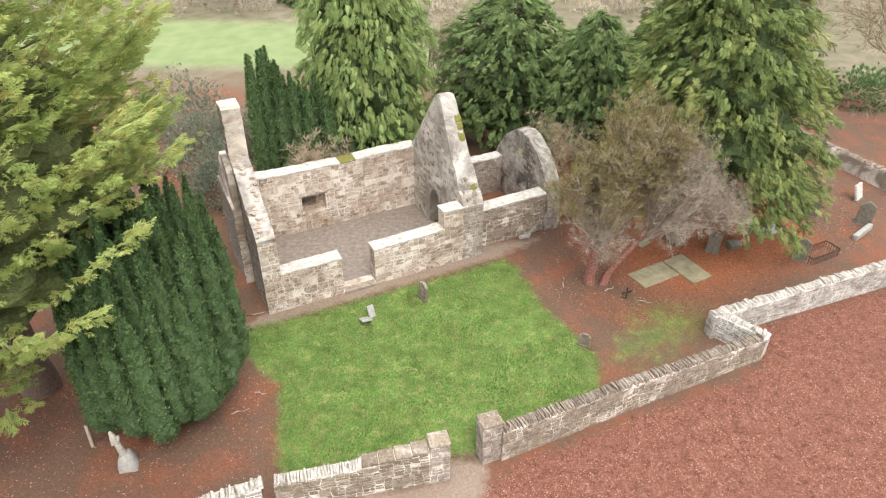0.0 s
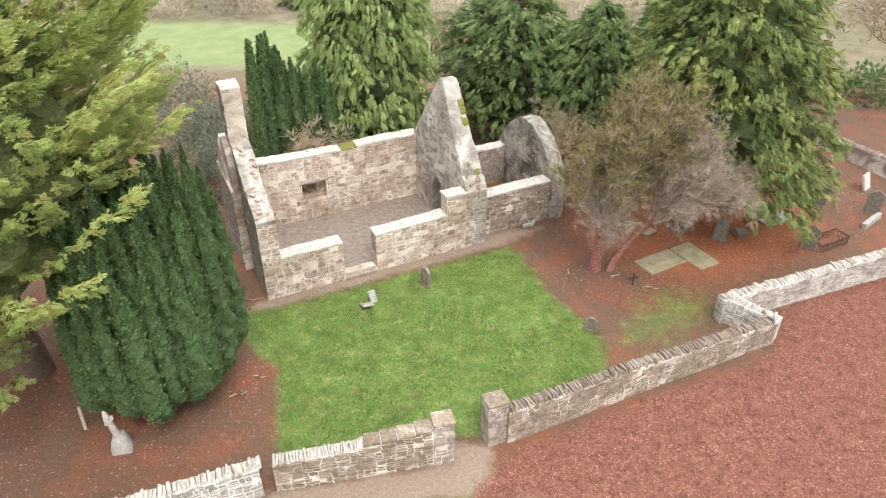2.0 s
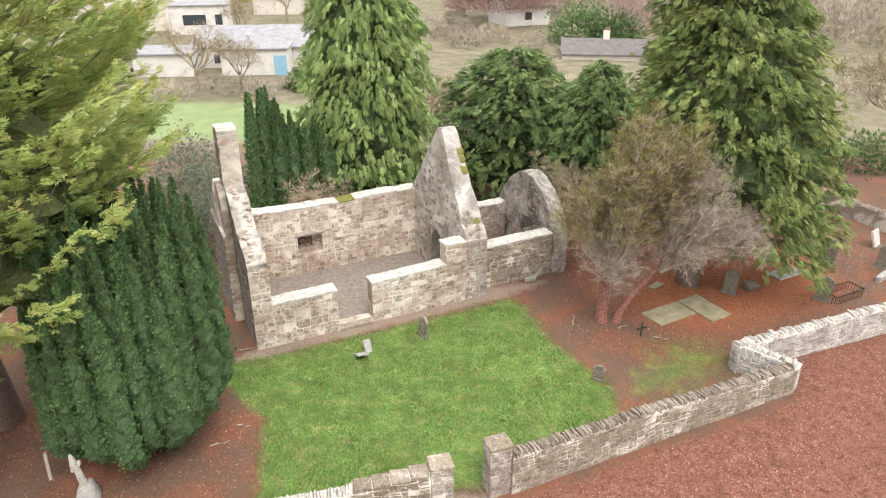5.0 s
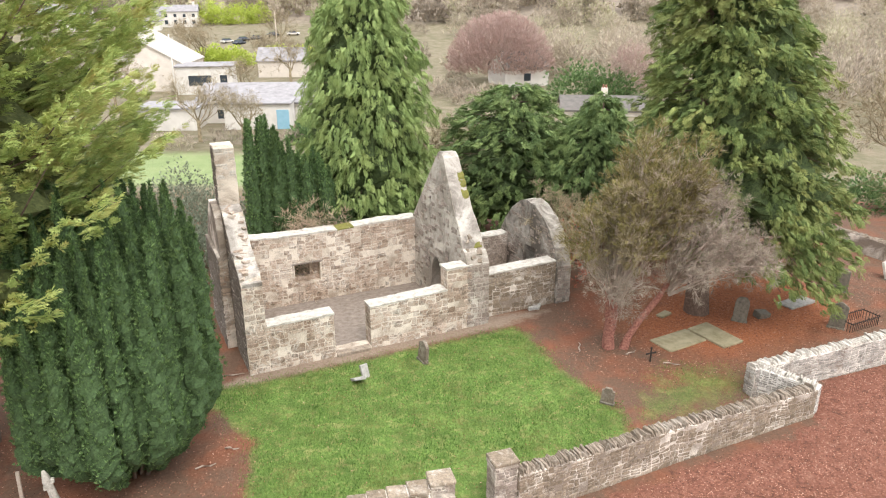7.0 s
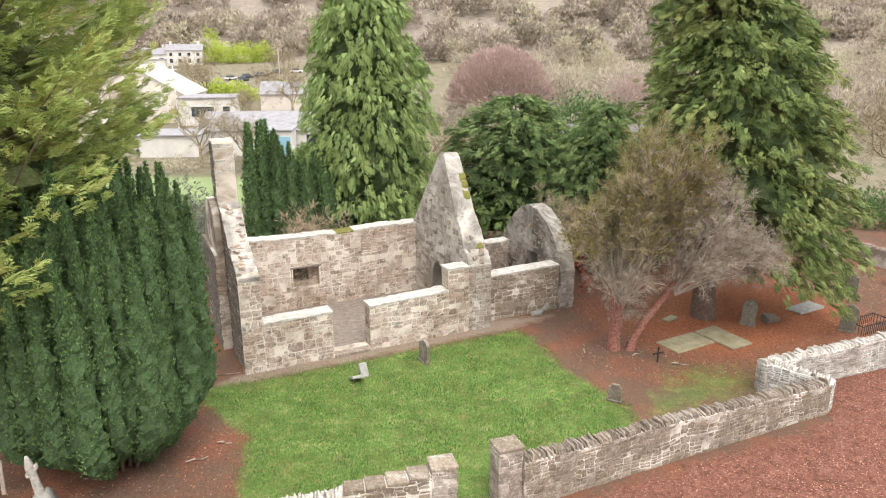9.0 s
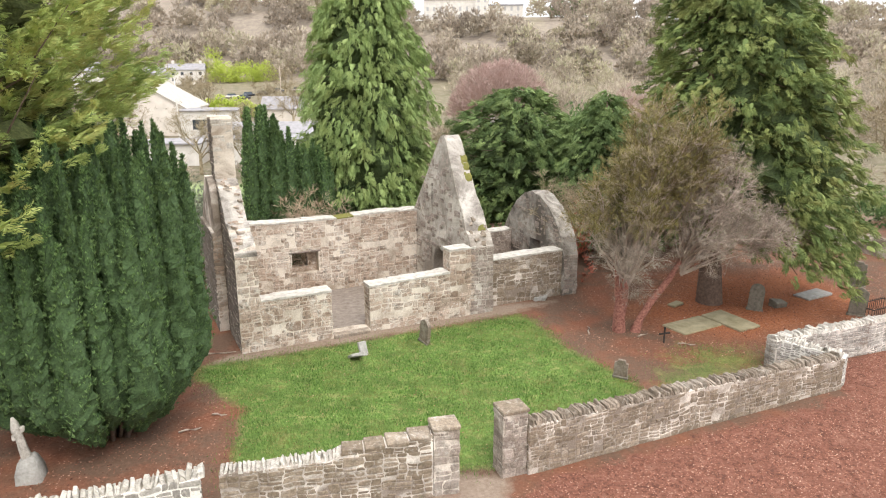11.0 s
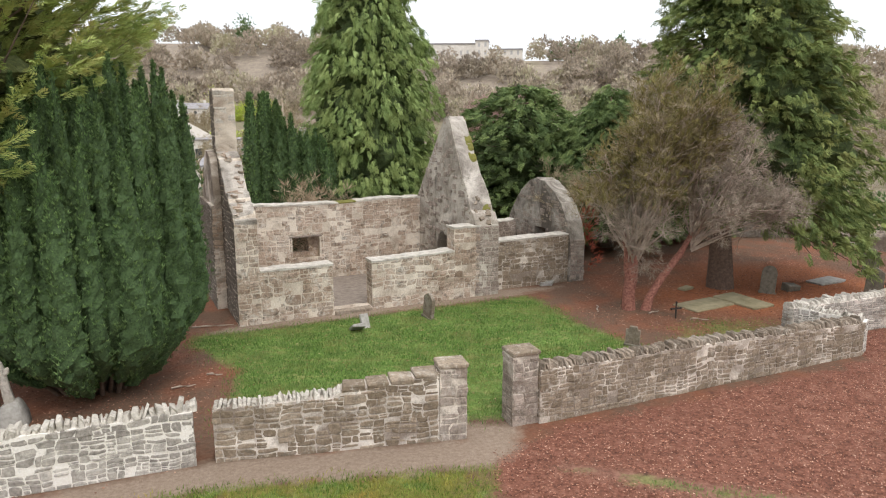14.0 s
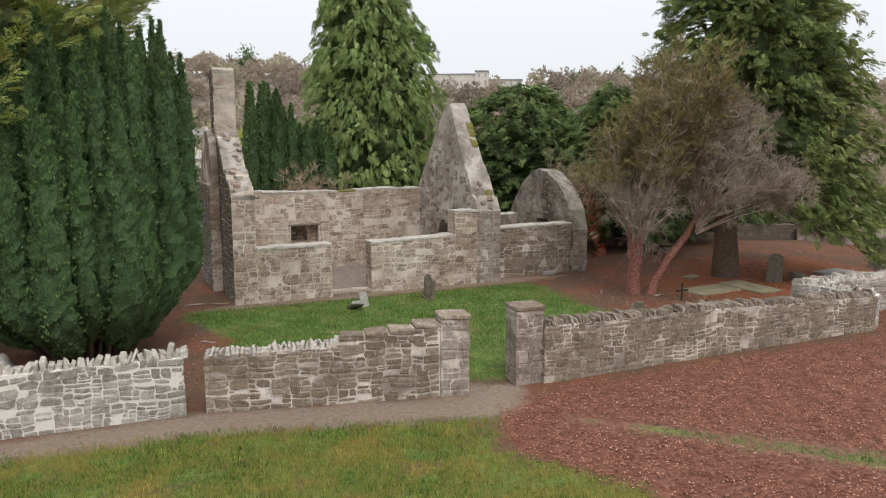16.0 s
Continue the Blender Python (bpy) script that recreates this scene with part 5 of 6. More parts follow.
# spreading dark yew
conifer("spreading_yew", 4.4, 45.0, 9.3, 0.6, lambda k: 4.6 * min(1, 0.8 + k) * (1 - k ** 4.0) + 0.5, 140, 11, 4, 0.52, L_BACK,
        "dark spreading yew with flat layered boughs", lambda k: 0.02 + 0.12 * k, 43, 0.4, tuft=0.34, hang=0.25)
for x, y, high, reach_, seed in ((9.4, 42.0, 9.2, 4.2, 44), (13.8, 44.4, 8.4, 3.6, 55), (18.6, 49.8, 8.6, 4.2, 57)):
    ob = conifer("dark_conifer", x, y, high, 0.9, lambda k: reach_ * min(1, 0.85 + k) * (1 - k ** 2.6) + 0.3, 110, 10, 4, 0.54, L_BACK,
                 "dark conifer in the shade behind the chancel", lambda k: -0.08, seed, 0.42, tuft=0.34, hang=0.5)
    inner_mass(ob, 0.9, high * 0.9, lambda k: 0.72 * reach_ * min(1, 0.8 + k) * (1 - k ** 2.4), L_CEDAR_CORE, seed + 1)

# great cedar over the graves
conifer("red_cedar", 12.7, 32.0, 20.0, 3.7, lambda k: 4.9 * min(1, 0.86 + k) * (1 - k ** 1.9) + 0.3, 370, 12, 4, 0.47, L_CEDAR,
        "large red cedar with heavy drooping green boughs over graves", lambda k: -0.3 + 0.42 * k, 45, 0.5, (-1.4, 0.6), (2.7, 0.9), sag=1.2, tuft=0.3, hang=0.5, rise=0.3)

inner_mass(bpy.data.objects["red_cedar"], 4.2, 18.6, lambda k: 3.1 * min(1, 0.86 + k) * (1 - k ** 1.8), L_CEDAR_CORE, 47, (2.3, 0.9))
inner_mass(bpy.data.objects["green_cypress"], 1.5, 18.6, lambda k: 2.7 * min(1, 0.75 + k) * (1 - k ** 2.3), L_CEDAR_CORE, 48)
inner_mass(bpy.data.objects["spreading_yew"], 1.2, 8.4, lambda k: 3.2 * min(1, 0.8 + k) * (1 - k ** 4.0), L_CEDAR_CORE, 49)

# thin brown tree with two red-barked stems
thorn = thing("half_dead_yew", pose(7.75, 28.2, 0), "sparse brown half-dead yew with red peeling bark", "tree")
r = random.Random(61)
bm = bmesh.new()
limb(bm, [(-0.35, 0.0, -0.1), (-0.36, 0.0, 0.7), (-0.28, 0.05, 1.5), (-0.22, 0.1, 2.4), (-0.1, 0.1, 3.4)], [0.33, 0.24, 0.23, 0.2, 0.12], 9, 0.22, r)
limb(bm, [(-0.3, 0.02, 0.9), (-0.5, 0.1, 1.6), (-0.55, 0.15, 2.5), (-0.7, 0.2, 3.3)], [0.13, 0.12, 0.1, 0.07], 6, 0.2, r)
limb(bm, [(0.3, -0.1, -0.1), (0.5, 0.0, 0.55), (1.0, 0.1, 1.35), (1.7, 0.2, 2.3), (2.15, 0.3, 3.1), (2.4, 0.35, 3.9)], [0.22, 0.17, 0.16, 0.14, 0.12, 0.08], 8, 0.18, r)
part("trunk", bm, M_BARK_RED, thorn, "two red peeling stems")
LOBES = ((-0.4, 3.5, 0.95, 1.0, 12, 0), (0.4, 5.4, 1.4, 1.8, 22, 0), (0.8, 7.5, 1.5, 1.5, 18, 0), (2.2, 7.4, 1.2, 1.2, 8, 0), (3.2, 6.0, 1.5, 1.7, 22, 1), (3.1, 4.3, 1.6, 0.8, 12, 1), (5.4, 4.0, 1.2, 0.8, 13, 1), (-1.5, 5.0, 0.5, 1.1, 4, 0))
bm = bmesh.new()
live, dead = [], []
for cx, cz, rx, rz, n_, side in LOBES:
    for _ in range(n_):
        while True:
            u = Vector((r.uniform(-1, 1), r.uniform(-1, 1), r.uniform(-1, 1)))
            if 0.15 < u.length < 1:
                break
        goal = Vector((cx + u.x * rx, u.y * 2.0, cz + u.z * rz))
        root = Vector((2.2, 0.3, r.uniform(2.4, 3.7))) if side else Vector((-0.25 + r.uniform(-0.15, 0.1), 0.08, r.uniform(1.5, 3.2)))
        bend = (root + goal) / 2 + Vector((r.gauss(0, 0.2), r.gauss(0, 0.2), r.uniform(-0.1, 0.35)))
        pts = [root.lerp(bend, 0.5) * 0.5 + root * 0.5, root.lerp(bend, 0.7), bend, bend.lerp(goal, 0.55) + Vector((r.gauss(0, 0.12), r.gauss(0, 0.12), 0)), goal]
        pts[0] = root
        thick = r.uniform(0.03, 0.055)
        limb(bm, [tuple(p) for p in pts], [thick * k for k in (1.3, 1.1, 0.85, 0.6, 0.35)], 5)
        out = (goal - bend).normalized()
        for p in (pts[3], pts[3].lerp(goal, 0.5), goal):
            for _ in range(2):
                d = (out + Vector((r.gauss(0, 0.6), r.gauss(0, 0.6), r.gauss(0.1, 0.5)))).normalized()
                branching(bm, r, p, d, r.uniform(0.45, 0.8), 0.016, 2, dead if side or cz < 4 else live, 0.55, 0.05, 0.7)
part("branch", bm, M_BRANCH, thorn, "bare grey-brown branches")
rn = np.random.default_rng(5)


def twig_cloud(name, kind, tips, count, size, loose, mat, seed, label, lift=0.0):
    tp, tw = np.array([t[0][:] for t in tips]), np.array([t[1][:] for t in tips])
    pick = rn.integers(0, len(tp), count)
    ob = new(name, crown_mesh(name, kind, tp[pick] + rn.normal(0, loose, (count, 3)), tw[pick] + rn.normal(0, 0.5, (count, 3)) + (0, 0, lift), rn.uniform(*size, count), mat, seed, 1.0))
    ob.parent = thorn
    tagged(ob, label, kind="stuff")


twig_cloud("twig_mass", "twig", live, 2900, (0.28, 0.58), 0.09, M_TWIG, 6, "fine grey-brown twigs")
twig_cloud("dead_twig_mass", "twig", dead, 3700, (0.26, 0.54), 0.09, M_DEAD, 8, "pale grey dead twigs")
twig_cloud("foliage", "strand", [t for t in live if t[0].z > 4.5], 6500, (0.3, 0.6), 0.12, L_BROWN, 7, "sparse olive-brown foliage", 0.35)


def shrubs(name, centres, kind, mat, label, seed, per=420, size=0.5, category="shrub"):
    """Low bushes joined in one clump each."""
    r = np.random.default_rng(seed)
    for x, y, rx, rz in centres:
        n = per
        d = r.normal(0, 1, (n, 3))
        d /= np.linalg.norm(d, axis=1, keepdims=True)
        d[:, 2] = np.abs(d[:, 2])
        q = r.uniform(0.55, 1.05, n) * (1 + 0.18 * np.sin(d[:, 0] * 5 + d[:, 1] * 7 + x))
        p = d * q[:, None] * (rx, rx, rz)
        z = float(land(np.array([x]), np.array([y]))[0])
        ob = new(name, crown_mesh(name, kind, p, d + r.normal(0, 0.35, (n, 3)) + (0, 0, 0.4), r.uniform(0.5, 1.2, n) * size, mat, seed))
        ob.location = (x, y, z)
        tagged(ob, label, category)


shrubs("grey_shrub", [(-13.2, 36.5, 2.2, 3.4), (-15.5, 41, 2.6, 3.6), (-12.0, 43, 2.4, 3.0), (-18, 46, 3, 4)], "tuft", L_SHRUB, "grey-green shrubs growing behind the gable", 71, 2600, 0.26)
shrubs("dry_shrub", [(-7.6, 34.6, 1.2, 4.2), (-5.8, 35.4, 1.0, 3.9), (-6.9, 34.9, 0.8, 4.3)], "twig", M_STRAW, "tangle of dry stems behind the wall", 72, 700, 0.7)

# ---- distance ----
def bare_trees(name, spots_xyzr, mat, label, seed, per, size, kind):
    """A bare wood: domed crowns of fine twigs, each tree with a tone of its own."""
    r = np.random.default_rng(seed)
    P, W, S, K = [], [], [], []
    for x, y, rx, h in spots_xyzr:
        z = float(land(np.array([x]), np.array([y]))[0])
        d = r.normal(0, 1, (per, 3))
        d /= np.linalg.norm(d, axis=1, keepdims=True)
        d[:, 2] = np.abs(d[:, 2])
        q = r.uniform(0.3, 1, per) ** 0.4 * (1 + 0.14 * np.sin(d[:, 0] * 4 + d[:, 1] * 5 + x))
        p = d * q[:, None] * (rx, rx, h * 0.8)
        P.append(p + (x, y, z + 0.06 * h)), W.append(d + r.normal(0, 0.4, (per, 3)) + (0, 0, 0.8)), S.append(r.uniform(0.6, 1.3, per) * size * rx), K.append(np.full(per, r.uniform(0, 1)))
    me = crown_mesh(name, kind, np.concatenate(P), np.concatenate(W), np.concatenate(S), mat, seed, 0.8, np.concatenate(K))
    return tagged(new(name, me), label, "woodland", kind="stuff")


r = random.Random(81)
wood = []
for _ in range(480):
    y = r.uniform(262, 425)
    x = r.uniform(-0.68, 0.68) * y
    if not (-18 < x * 400 / y < 48 and 356 < y < 425) and not (-125 < x < -60 and y < 272):
        wood.append((x, y, r.uniform(4.5, 7.5), r.uniform(8.5, 14)))
bare_trees("hillside_woodland", wood, L_WOOD, "bare brown winter woodland covering the far hillside", 82, 200, 0.3, "puff")
wood = []
for _ in range(150):
    y = r.uniform(88, 262)
    x = r.uniform(0.0, 0.7) * y + 3
    if not (-2 < x < 36 and 85 < y < 142):
        wood.append((x, y, r.uniform(3.2, 6.0), r.uniform(6, 11)))
for _ in range(40):
    y = r.uniform(150, 262)
    x = r.uniform(-0.75, -0.02) * y
    if abs(x / y + 0.27) > 0.06:
        wood.append((x, y, r.uniform(2, 4), r.uniform(4, 7)))
for _ in range(26):
    x, y = r.uniform(-2, 36), r.uniform(96, 142)
    if min(math.hypot(x - 15.5, y - 135), math.hypot(x - 23, y - 102)) > 12:
        wood.append((x, y, r.uniform(2.0, 3.4), r.uniform(2.2, 4.2)))
bare_trees("valley_woodland", wood, L_WOOD, "bare brown trees and scrub in the valley", 83, 330, 0.26, "wisp")
wood = [(r.uniform(-60, 60), r.uniform(79, 84), r.uniform(1.2, 2.4), r.uniform(1.2, 2.6)) for _ in range(60)]
bare_trees("field_hedge", wood, L_WOOD, "low brown bare hedge at the far side of the field", 86, 110, 0.3, "wisp")


def purple_tree(x, y, rad, h, count, size, label, seed):
    ob = thing("purple_bare_tree", pose(x, y, float(land(np.array([x]), np.array([y]))[0])), label, "tree", "purple bare trees")
    bm = bmesh.new()
    limb(bm, [(0, 0, -0.5), (0.1, 0, h * 0.15), (0, 0.1, h * 0.35)], [0.04 * h, 0.03 * h, 0.02 * h], 7, 0.1, random.Random(seed))
    part("trunk", bm, M_BRANCH, ob)
    bm = bmesh.new()
    branching_tips = []
    for i in range(8):
        branching(bm, random.Random(seed + i), (0, 0, h * (0.2 + 0.02 * i)), (math.cos(i * 2.4), math.sin(i * 2.4), 0.9), h * 0.26, 0.012 * h, 3, branching_tips, 0.45, 0.05)
    part("branch", bm, M_BRANCH, ob)
    r = np.random.default_rng(seed)
    d = r.normal(0, 1, (count, 3))
    d /= np.linalg.norm(d, axis=1, keepdims=True)
    d[:, 2] = np.abs(d[:, 2])
    p = d * (r.uniform(0.2, 1, count) ** 0.4)[:, None] * (rad, rad, h * 0.72) + (0, 0, h * 0.18)
    c = new("twig_crown", crown_mesh("twig_crown", "wisp", p, d + r.normal(0, 0.3, (count, 3)) + (0, 0, 0.7), r.uniform(0.6, 1.3, count) * size * rad, L_PINK, seed))
    c.parent = ob


purple_tree(10.5, 138, 10.2, 14.5, 9500, 0.085, "round bare tree with purplish twigs", 84)
purple_tree(30.5, 118, 4.2, 10.5, 2400, 0.12, "slim bare tree with purplish twigs beside a roof", 85)
shrubs("red_shrub", [(6.83, 35.5, 0.75, 4.2)], "sprig", L_RED, "small shrub with bright red twigs beside the chancel", 76, 220, 0.5)
shrubs("dark_hedge", [(14 + 3.2 * i, 53 + (i % 3), 2.6, 2.6) for i in range(8)], "tuft", L_HEDGE, "dark undergrowth behind the far yard wall", 77, 700, 0.5)


# ---- graves ----
def headstone(name, x, y, turn, w, h, d, shape, mat, label, tilt=(0, 0), group="headstones"):
    """An upright slab with a shaped top; its broad face looks along -y before turning."""
    ob = thing(name, pose(x, y, 0, tilt[0], tilt[1], turn), label, "gravestone", group)
    n = 12
    top = []
    for i in range(n + 1):
        s = -1 + 2 * i / n
        if shape == "round":
            z = h - w * 0.5 + w * 0.5 * math.sqrt(max(0, 1 - s * s))
        elif shape == "point":
            z = h - 0.32 * w * abs(s) ** 1.3
        elif shape == "shoulder":
            z = h if abs(s) < 0.55 else h - 0.12
        else:
            z = h - 0.02 * abs(math.sin(i * 2.1))
        top.append((s * w / 2, z))
    ring = [(-w / 2, -0.15)] + top + [(w / 2, -0.15)]
    bm = bmesh.new()
    a = [bm.verts.new((p, -d / 2, q)) for p, q in ring]
    b = [bm.verts.new((p, d / 2, q)) for p, q in ring]
    bm.faces.new(a)
    bm.faces.new(b[::-1])
    for i in range(len(ring)):
        bm.faces.new((a[i], b[i], b[(i + 1) % len(ring)], a[(i + 1) % len(ring)]))
    bmesh.ops.recalc_face_normals(bm, faces=bm.faces)
    bmesh.ops.bevel(bm, geom=[e for e in bm.edges if len(e.link_faces) == 2 and e.calc_face_angle() > 1.2], offset=0.015, segments=1, affect="EDGES")
    part("slab", bm, mat, ob)
    bm = bmesh.new()
    box(bm, -w * 0.56, w * 0.56, -d * 0.9, d * 0.9, -0.12, 0.05, 0.02, 0.015)
    part("footing", bm, M_GRAVE, ob)
    return ob


headstone("headstone", -1.0, 26.95, -58, 0.66, 1.05, 0.15, "point", M_COPE, "leaning grey headstone before the front wall", (0, 8))
headstone("headstone", 6.35, 23.6, -25, 0.5, 0.72, 0.12, "shoulder", M_COPE, "small grey headstone at the lawn's edge", (5, 3))
headstone("headstone", 14.4, 30.9, -25, 0.66, 1.25, 0.14, "round", M_GRAVE, "dark weathered headstone under the cedar", (-4, 3))
headstone("headstone", 18.75, 30.15, -28, 0.7, 1.35, 0.14, "point", M_GRAVE, "tall dark headstone behind the wall", (0, 3))
headstone("headstone", 21.2, 34.5, -28, 0.75, 1.3, 0.15, "shoulder", M_GRAVE, "dark headstone with a stepped top")
headstone("headstone", 23.8, 33.6, -30, 0.8, 1.45, 0.16, "point", M_GRAVE, "large grey headstone by the far boundary")
headstone("headstone", 24.9, 36.3, 40, 0.75, 1.0, 0.14, "flat", M_CAP, "pale leaning headstone by the far boundary", (-18, 0))
headstone("headstone", 16.0, 41.4, 30, 0.6, 0.95, 0.14, "round", M_GRAVE, "dark headstone far under the cedar")
headstone("headstone", 10.6, 41.0, 30, 0.6, 0.95, 0.14, "round", M_GRAVE, "dark headstone beyond the chancel")


def ledger(name, x, y, turn, w, d, z, mat, label, tilt=(0, 0)):
    ob = thing(name, pose(x, y, 0, tilt[0], tilt[1], turn), label, "grave slab", "grave slabs")
    bm = bmesh.new()
    box(bm, -w / 2, w / 2, -d / 2, d / 2, -0.08, z, 0.03, 0.025)
    part("slab", bm, mat, ob)
    return ob


ledger("grave_slab", 10.78, 28.83, 29, 2.3, 1.3, 0.06, M_SLAB, "flat mossy grave slab among red needles")
ledger("grave_slab", 12.62, 29.3, -60, 2.15, 1.3, 0.1, M_SLAB, "flat mossy grave slab lying across its neighbour", (1, 1))
ledger("grave_slab", 18.2, 33.0, 30, 1.9, 0.9, 0.08, M_GRAVE_PALE, "flat grey grave slab among needles")
ledger("grave_slab", 10.9, 31.6, 40, 0.8, 0.4, 0.08, M_SLAB, "small mossy slab under the tree")
ledger("grave_stone", 15.7, 31.4, 20, 0.7, 0.5, 0.28, M_GRAVE, "low broken stone beside a headstone", (8, 5))
ledger("grave_kerb", 23.3, 32.6, 40, 1.9, 0.28, 0.3, M_GRAVE_PALE, "low pale kerb stone of a grave")

# small broken stones on the lawn
for x, y, rx_, a, w_, h_ in ((-3.72, 25.35, 62, 25, 0.5, 0.55), (-3.36, 25.6, -28, 35, 0.34, 0.5)):
    ob = thing("broken_stone", pose(x, y, 0.04, rx_, 0, a), "small pale broken stone leaning in the lawn", "stone", "broken stones on the lawn")
    bm = bmesh.new()
    box(bm, -w_ / 2, w_ / 2, -0.06, 0.06, -0.12, h_, 0.025, 0.03)
    part("block", bm, M_GRAVE_PALE, ob)
for x, y, a in ((4.45, 32.3, 25), (4.75, 32.5, 70)):
    ledger("broken_stone", x, y, a, 0.55, 0.18, 0.12, M_GRAVE_PALE, "pale stone fragment lying by the chancel wall")

# low iron railing round a grave by the wall
railing = thing("grave_railing", pose(19.9, 30.45, 0, 0, 0, 26), "low rusted iron railing round a grave", "railing")
for x0, x1, y0, y1 in ((-1.0, 1.0, -0.46, -0.43), (-1.0, 1.0, 0.43, 0.46), (-1.03, -1.0, -0.46, 0.46), (1.0, 1.03, -0.46, 0.46)):
    bm = bmesh.new()
    box(bm, x0, x1, y0, y1, 0.4, 0.44, 0.006)
    part("rail", bm, M_IRON, railing)
    n_ = 14 if x1 - x0 > 1 else 6
    for i in range(n_):
        k = (i + 0.5) / n_
        px_, py_ = (x0 + (x1 - x0) * k, (y0 + y1) / 2) if x1 - x0 > 1 else ((x0 + x1) / 2, y0 + (y1 - y0) * k)
        bm = bmesh.new()
        box(bm, px_ - 0.011, px_ + 0.011, py_ - 0.011, py_ + 0.011, -0.08, 0.5, 0.004)
        part("bar", bm, M_IRON, railing)

# iron cross
cross = thing("iron_cross", pose(8.95, 26.9, 0, 0, 0, 20), "small rusted iron grave cross", "cross")
bm = bmesh.new()
box(bm, -0.035, 0.035, -0.02, 0.02, -0.1, 0.62, 0.008)
part("upright", bm, M_IRON, cross)
bm = bmesh.new()
box(bm, -0.2, -0.036, -0.02, 0.02, 0.36, 0.43, 0.008)
part("arm", bm, M_IRON, cross)
bm = bmesh.new()
box(bm, 0.036, 0.2, -0.02, 0.02, 0.36, 0.43, 0.008)
part("arm", bm, M_IRON, cross)
for sx, sz in ((-0.22, 0.395), (0.22, 0.395), (0, 0.64)):
    bm = bmesh.new()
    bmesh.ops.create_icosphere(bm, subdivisions=1, radius=0.055)
    bmesh.ops.translate(bm, verts=bm.verts, vec=(sx, 0, sz))
    part("finial", bm, M_IRON, cross)

# stone cross by the left wall
pillar = thing("stone_cross", pose(-11.75, 17.0, 0, 0, -4, 12), "weathered pale stone cross with broken arms on a tapered block", "cross")
bm = bmesh.new()
limb(bm, [(0, 0, -0.15), (0.01, 0, 0.3), (0.02, 0, 0.62), (0.0, 0, 0.68)], [0.47, 0.41, 0.3, 0.24], 4, 0.06)
part("plinth", bm, M_GRAVE_PALE, pillar)
bm = bmesh.new()
limb(bm, [(0, 0, 0.62), (-0.02, 0, 0.95), (-0.05, 0, 1.3), (-0.07, 0, 1.55), (-0.09, 0, 1.75), (-0.1, 0, 1.92)], [0.15, 0.125, 0.12, 0.14, 0.1, 0.04], 6, 0.12)
part("shaft", bm, M_COPE_PALE, pillar)
bm = bmesh.new()
box(bm, -0.24, -0.1, -0.07, 0.07, 1.22, 1.4, 0.03, 0.02)
part("arm", bm, M_COPE_PALE, pillar)
bm = bmesh.new()
box(bm, 0.0, 0.12, -0.07, 0.07, 1.44, 1.62, 0.03, 0.02)
part("arm", bm, M_COPE_PALE, pillar)

post = thing("wooden_post", pose(-13.5, 17.9, 0, 2, 3, 20), "thin weathered wooden post in the needle litter", "post")
bm = bmesh.new()
box(bm, -0.06, 0.06, -0.05, 0.05, -0.2, 1.15, 0.015, 0.01)
part("stake", bm, M_WOOD, post)

# sticks on the ground
r = random.Random(91)
for x, y, n_, a in ((-8.2, 19.6, 0.7, 20), (-9.3, 25.6, 1.6, 12), (-7.6, 20.6, 0.5, -10), (6.1, 28.2, 0.8, 80), (8.3, 27.6, 0.6, 30), (9.8, 26.6, 0.7, -20)):
    ob = thing("fallen_branch", pose(x, y, 0.02, 0, 0, a), "pale dead branch lying on the ground", "branch", "fallen branches")
    bm = bmesh.new()
    limb(bm, [(-n_ / 2, 0, 0.0), (-n_ / 6, 0.05, 0.03), (n_ / 5, -0.03, 0.03), (n_ / 2, 0.06, 0.02)], [0.04, 0.035, 0.03, 0.012], 6, 0.1, r)
    part("stick", bm, M_WOOD, ob)

# far boundary wall at the right
yard_wall("back_yard_wall", (28.5, 35.5), (23.2, 46), 0.5, line((0, 1.1), (12, 1.0)), M_MORTAR_GREY, M_FIELD, "low grey rubble wall along the far side of the yard", 150, (0, 11.7, (0.08, 0.16)), 26)

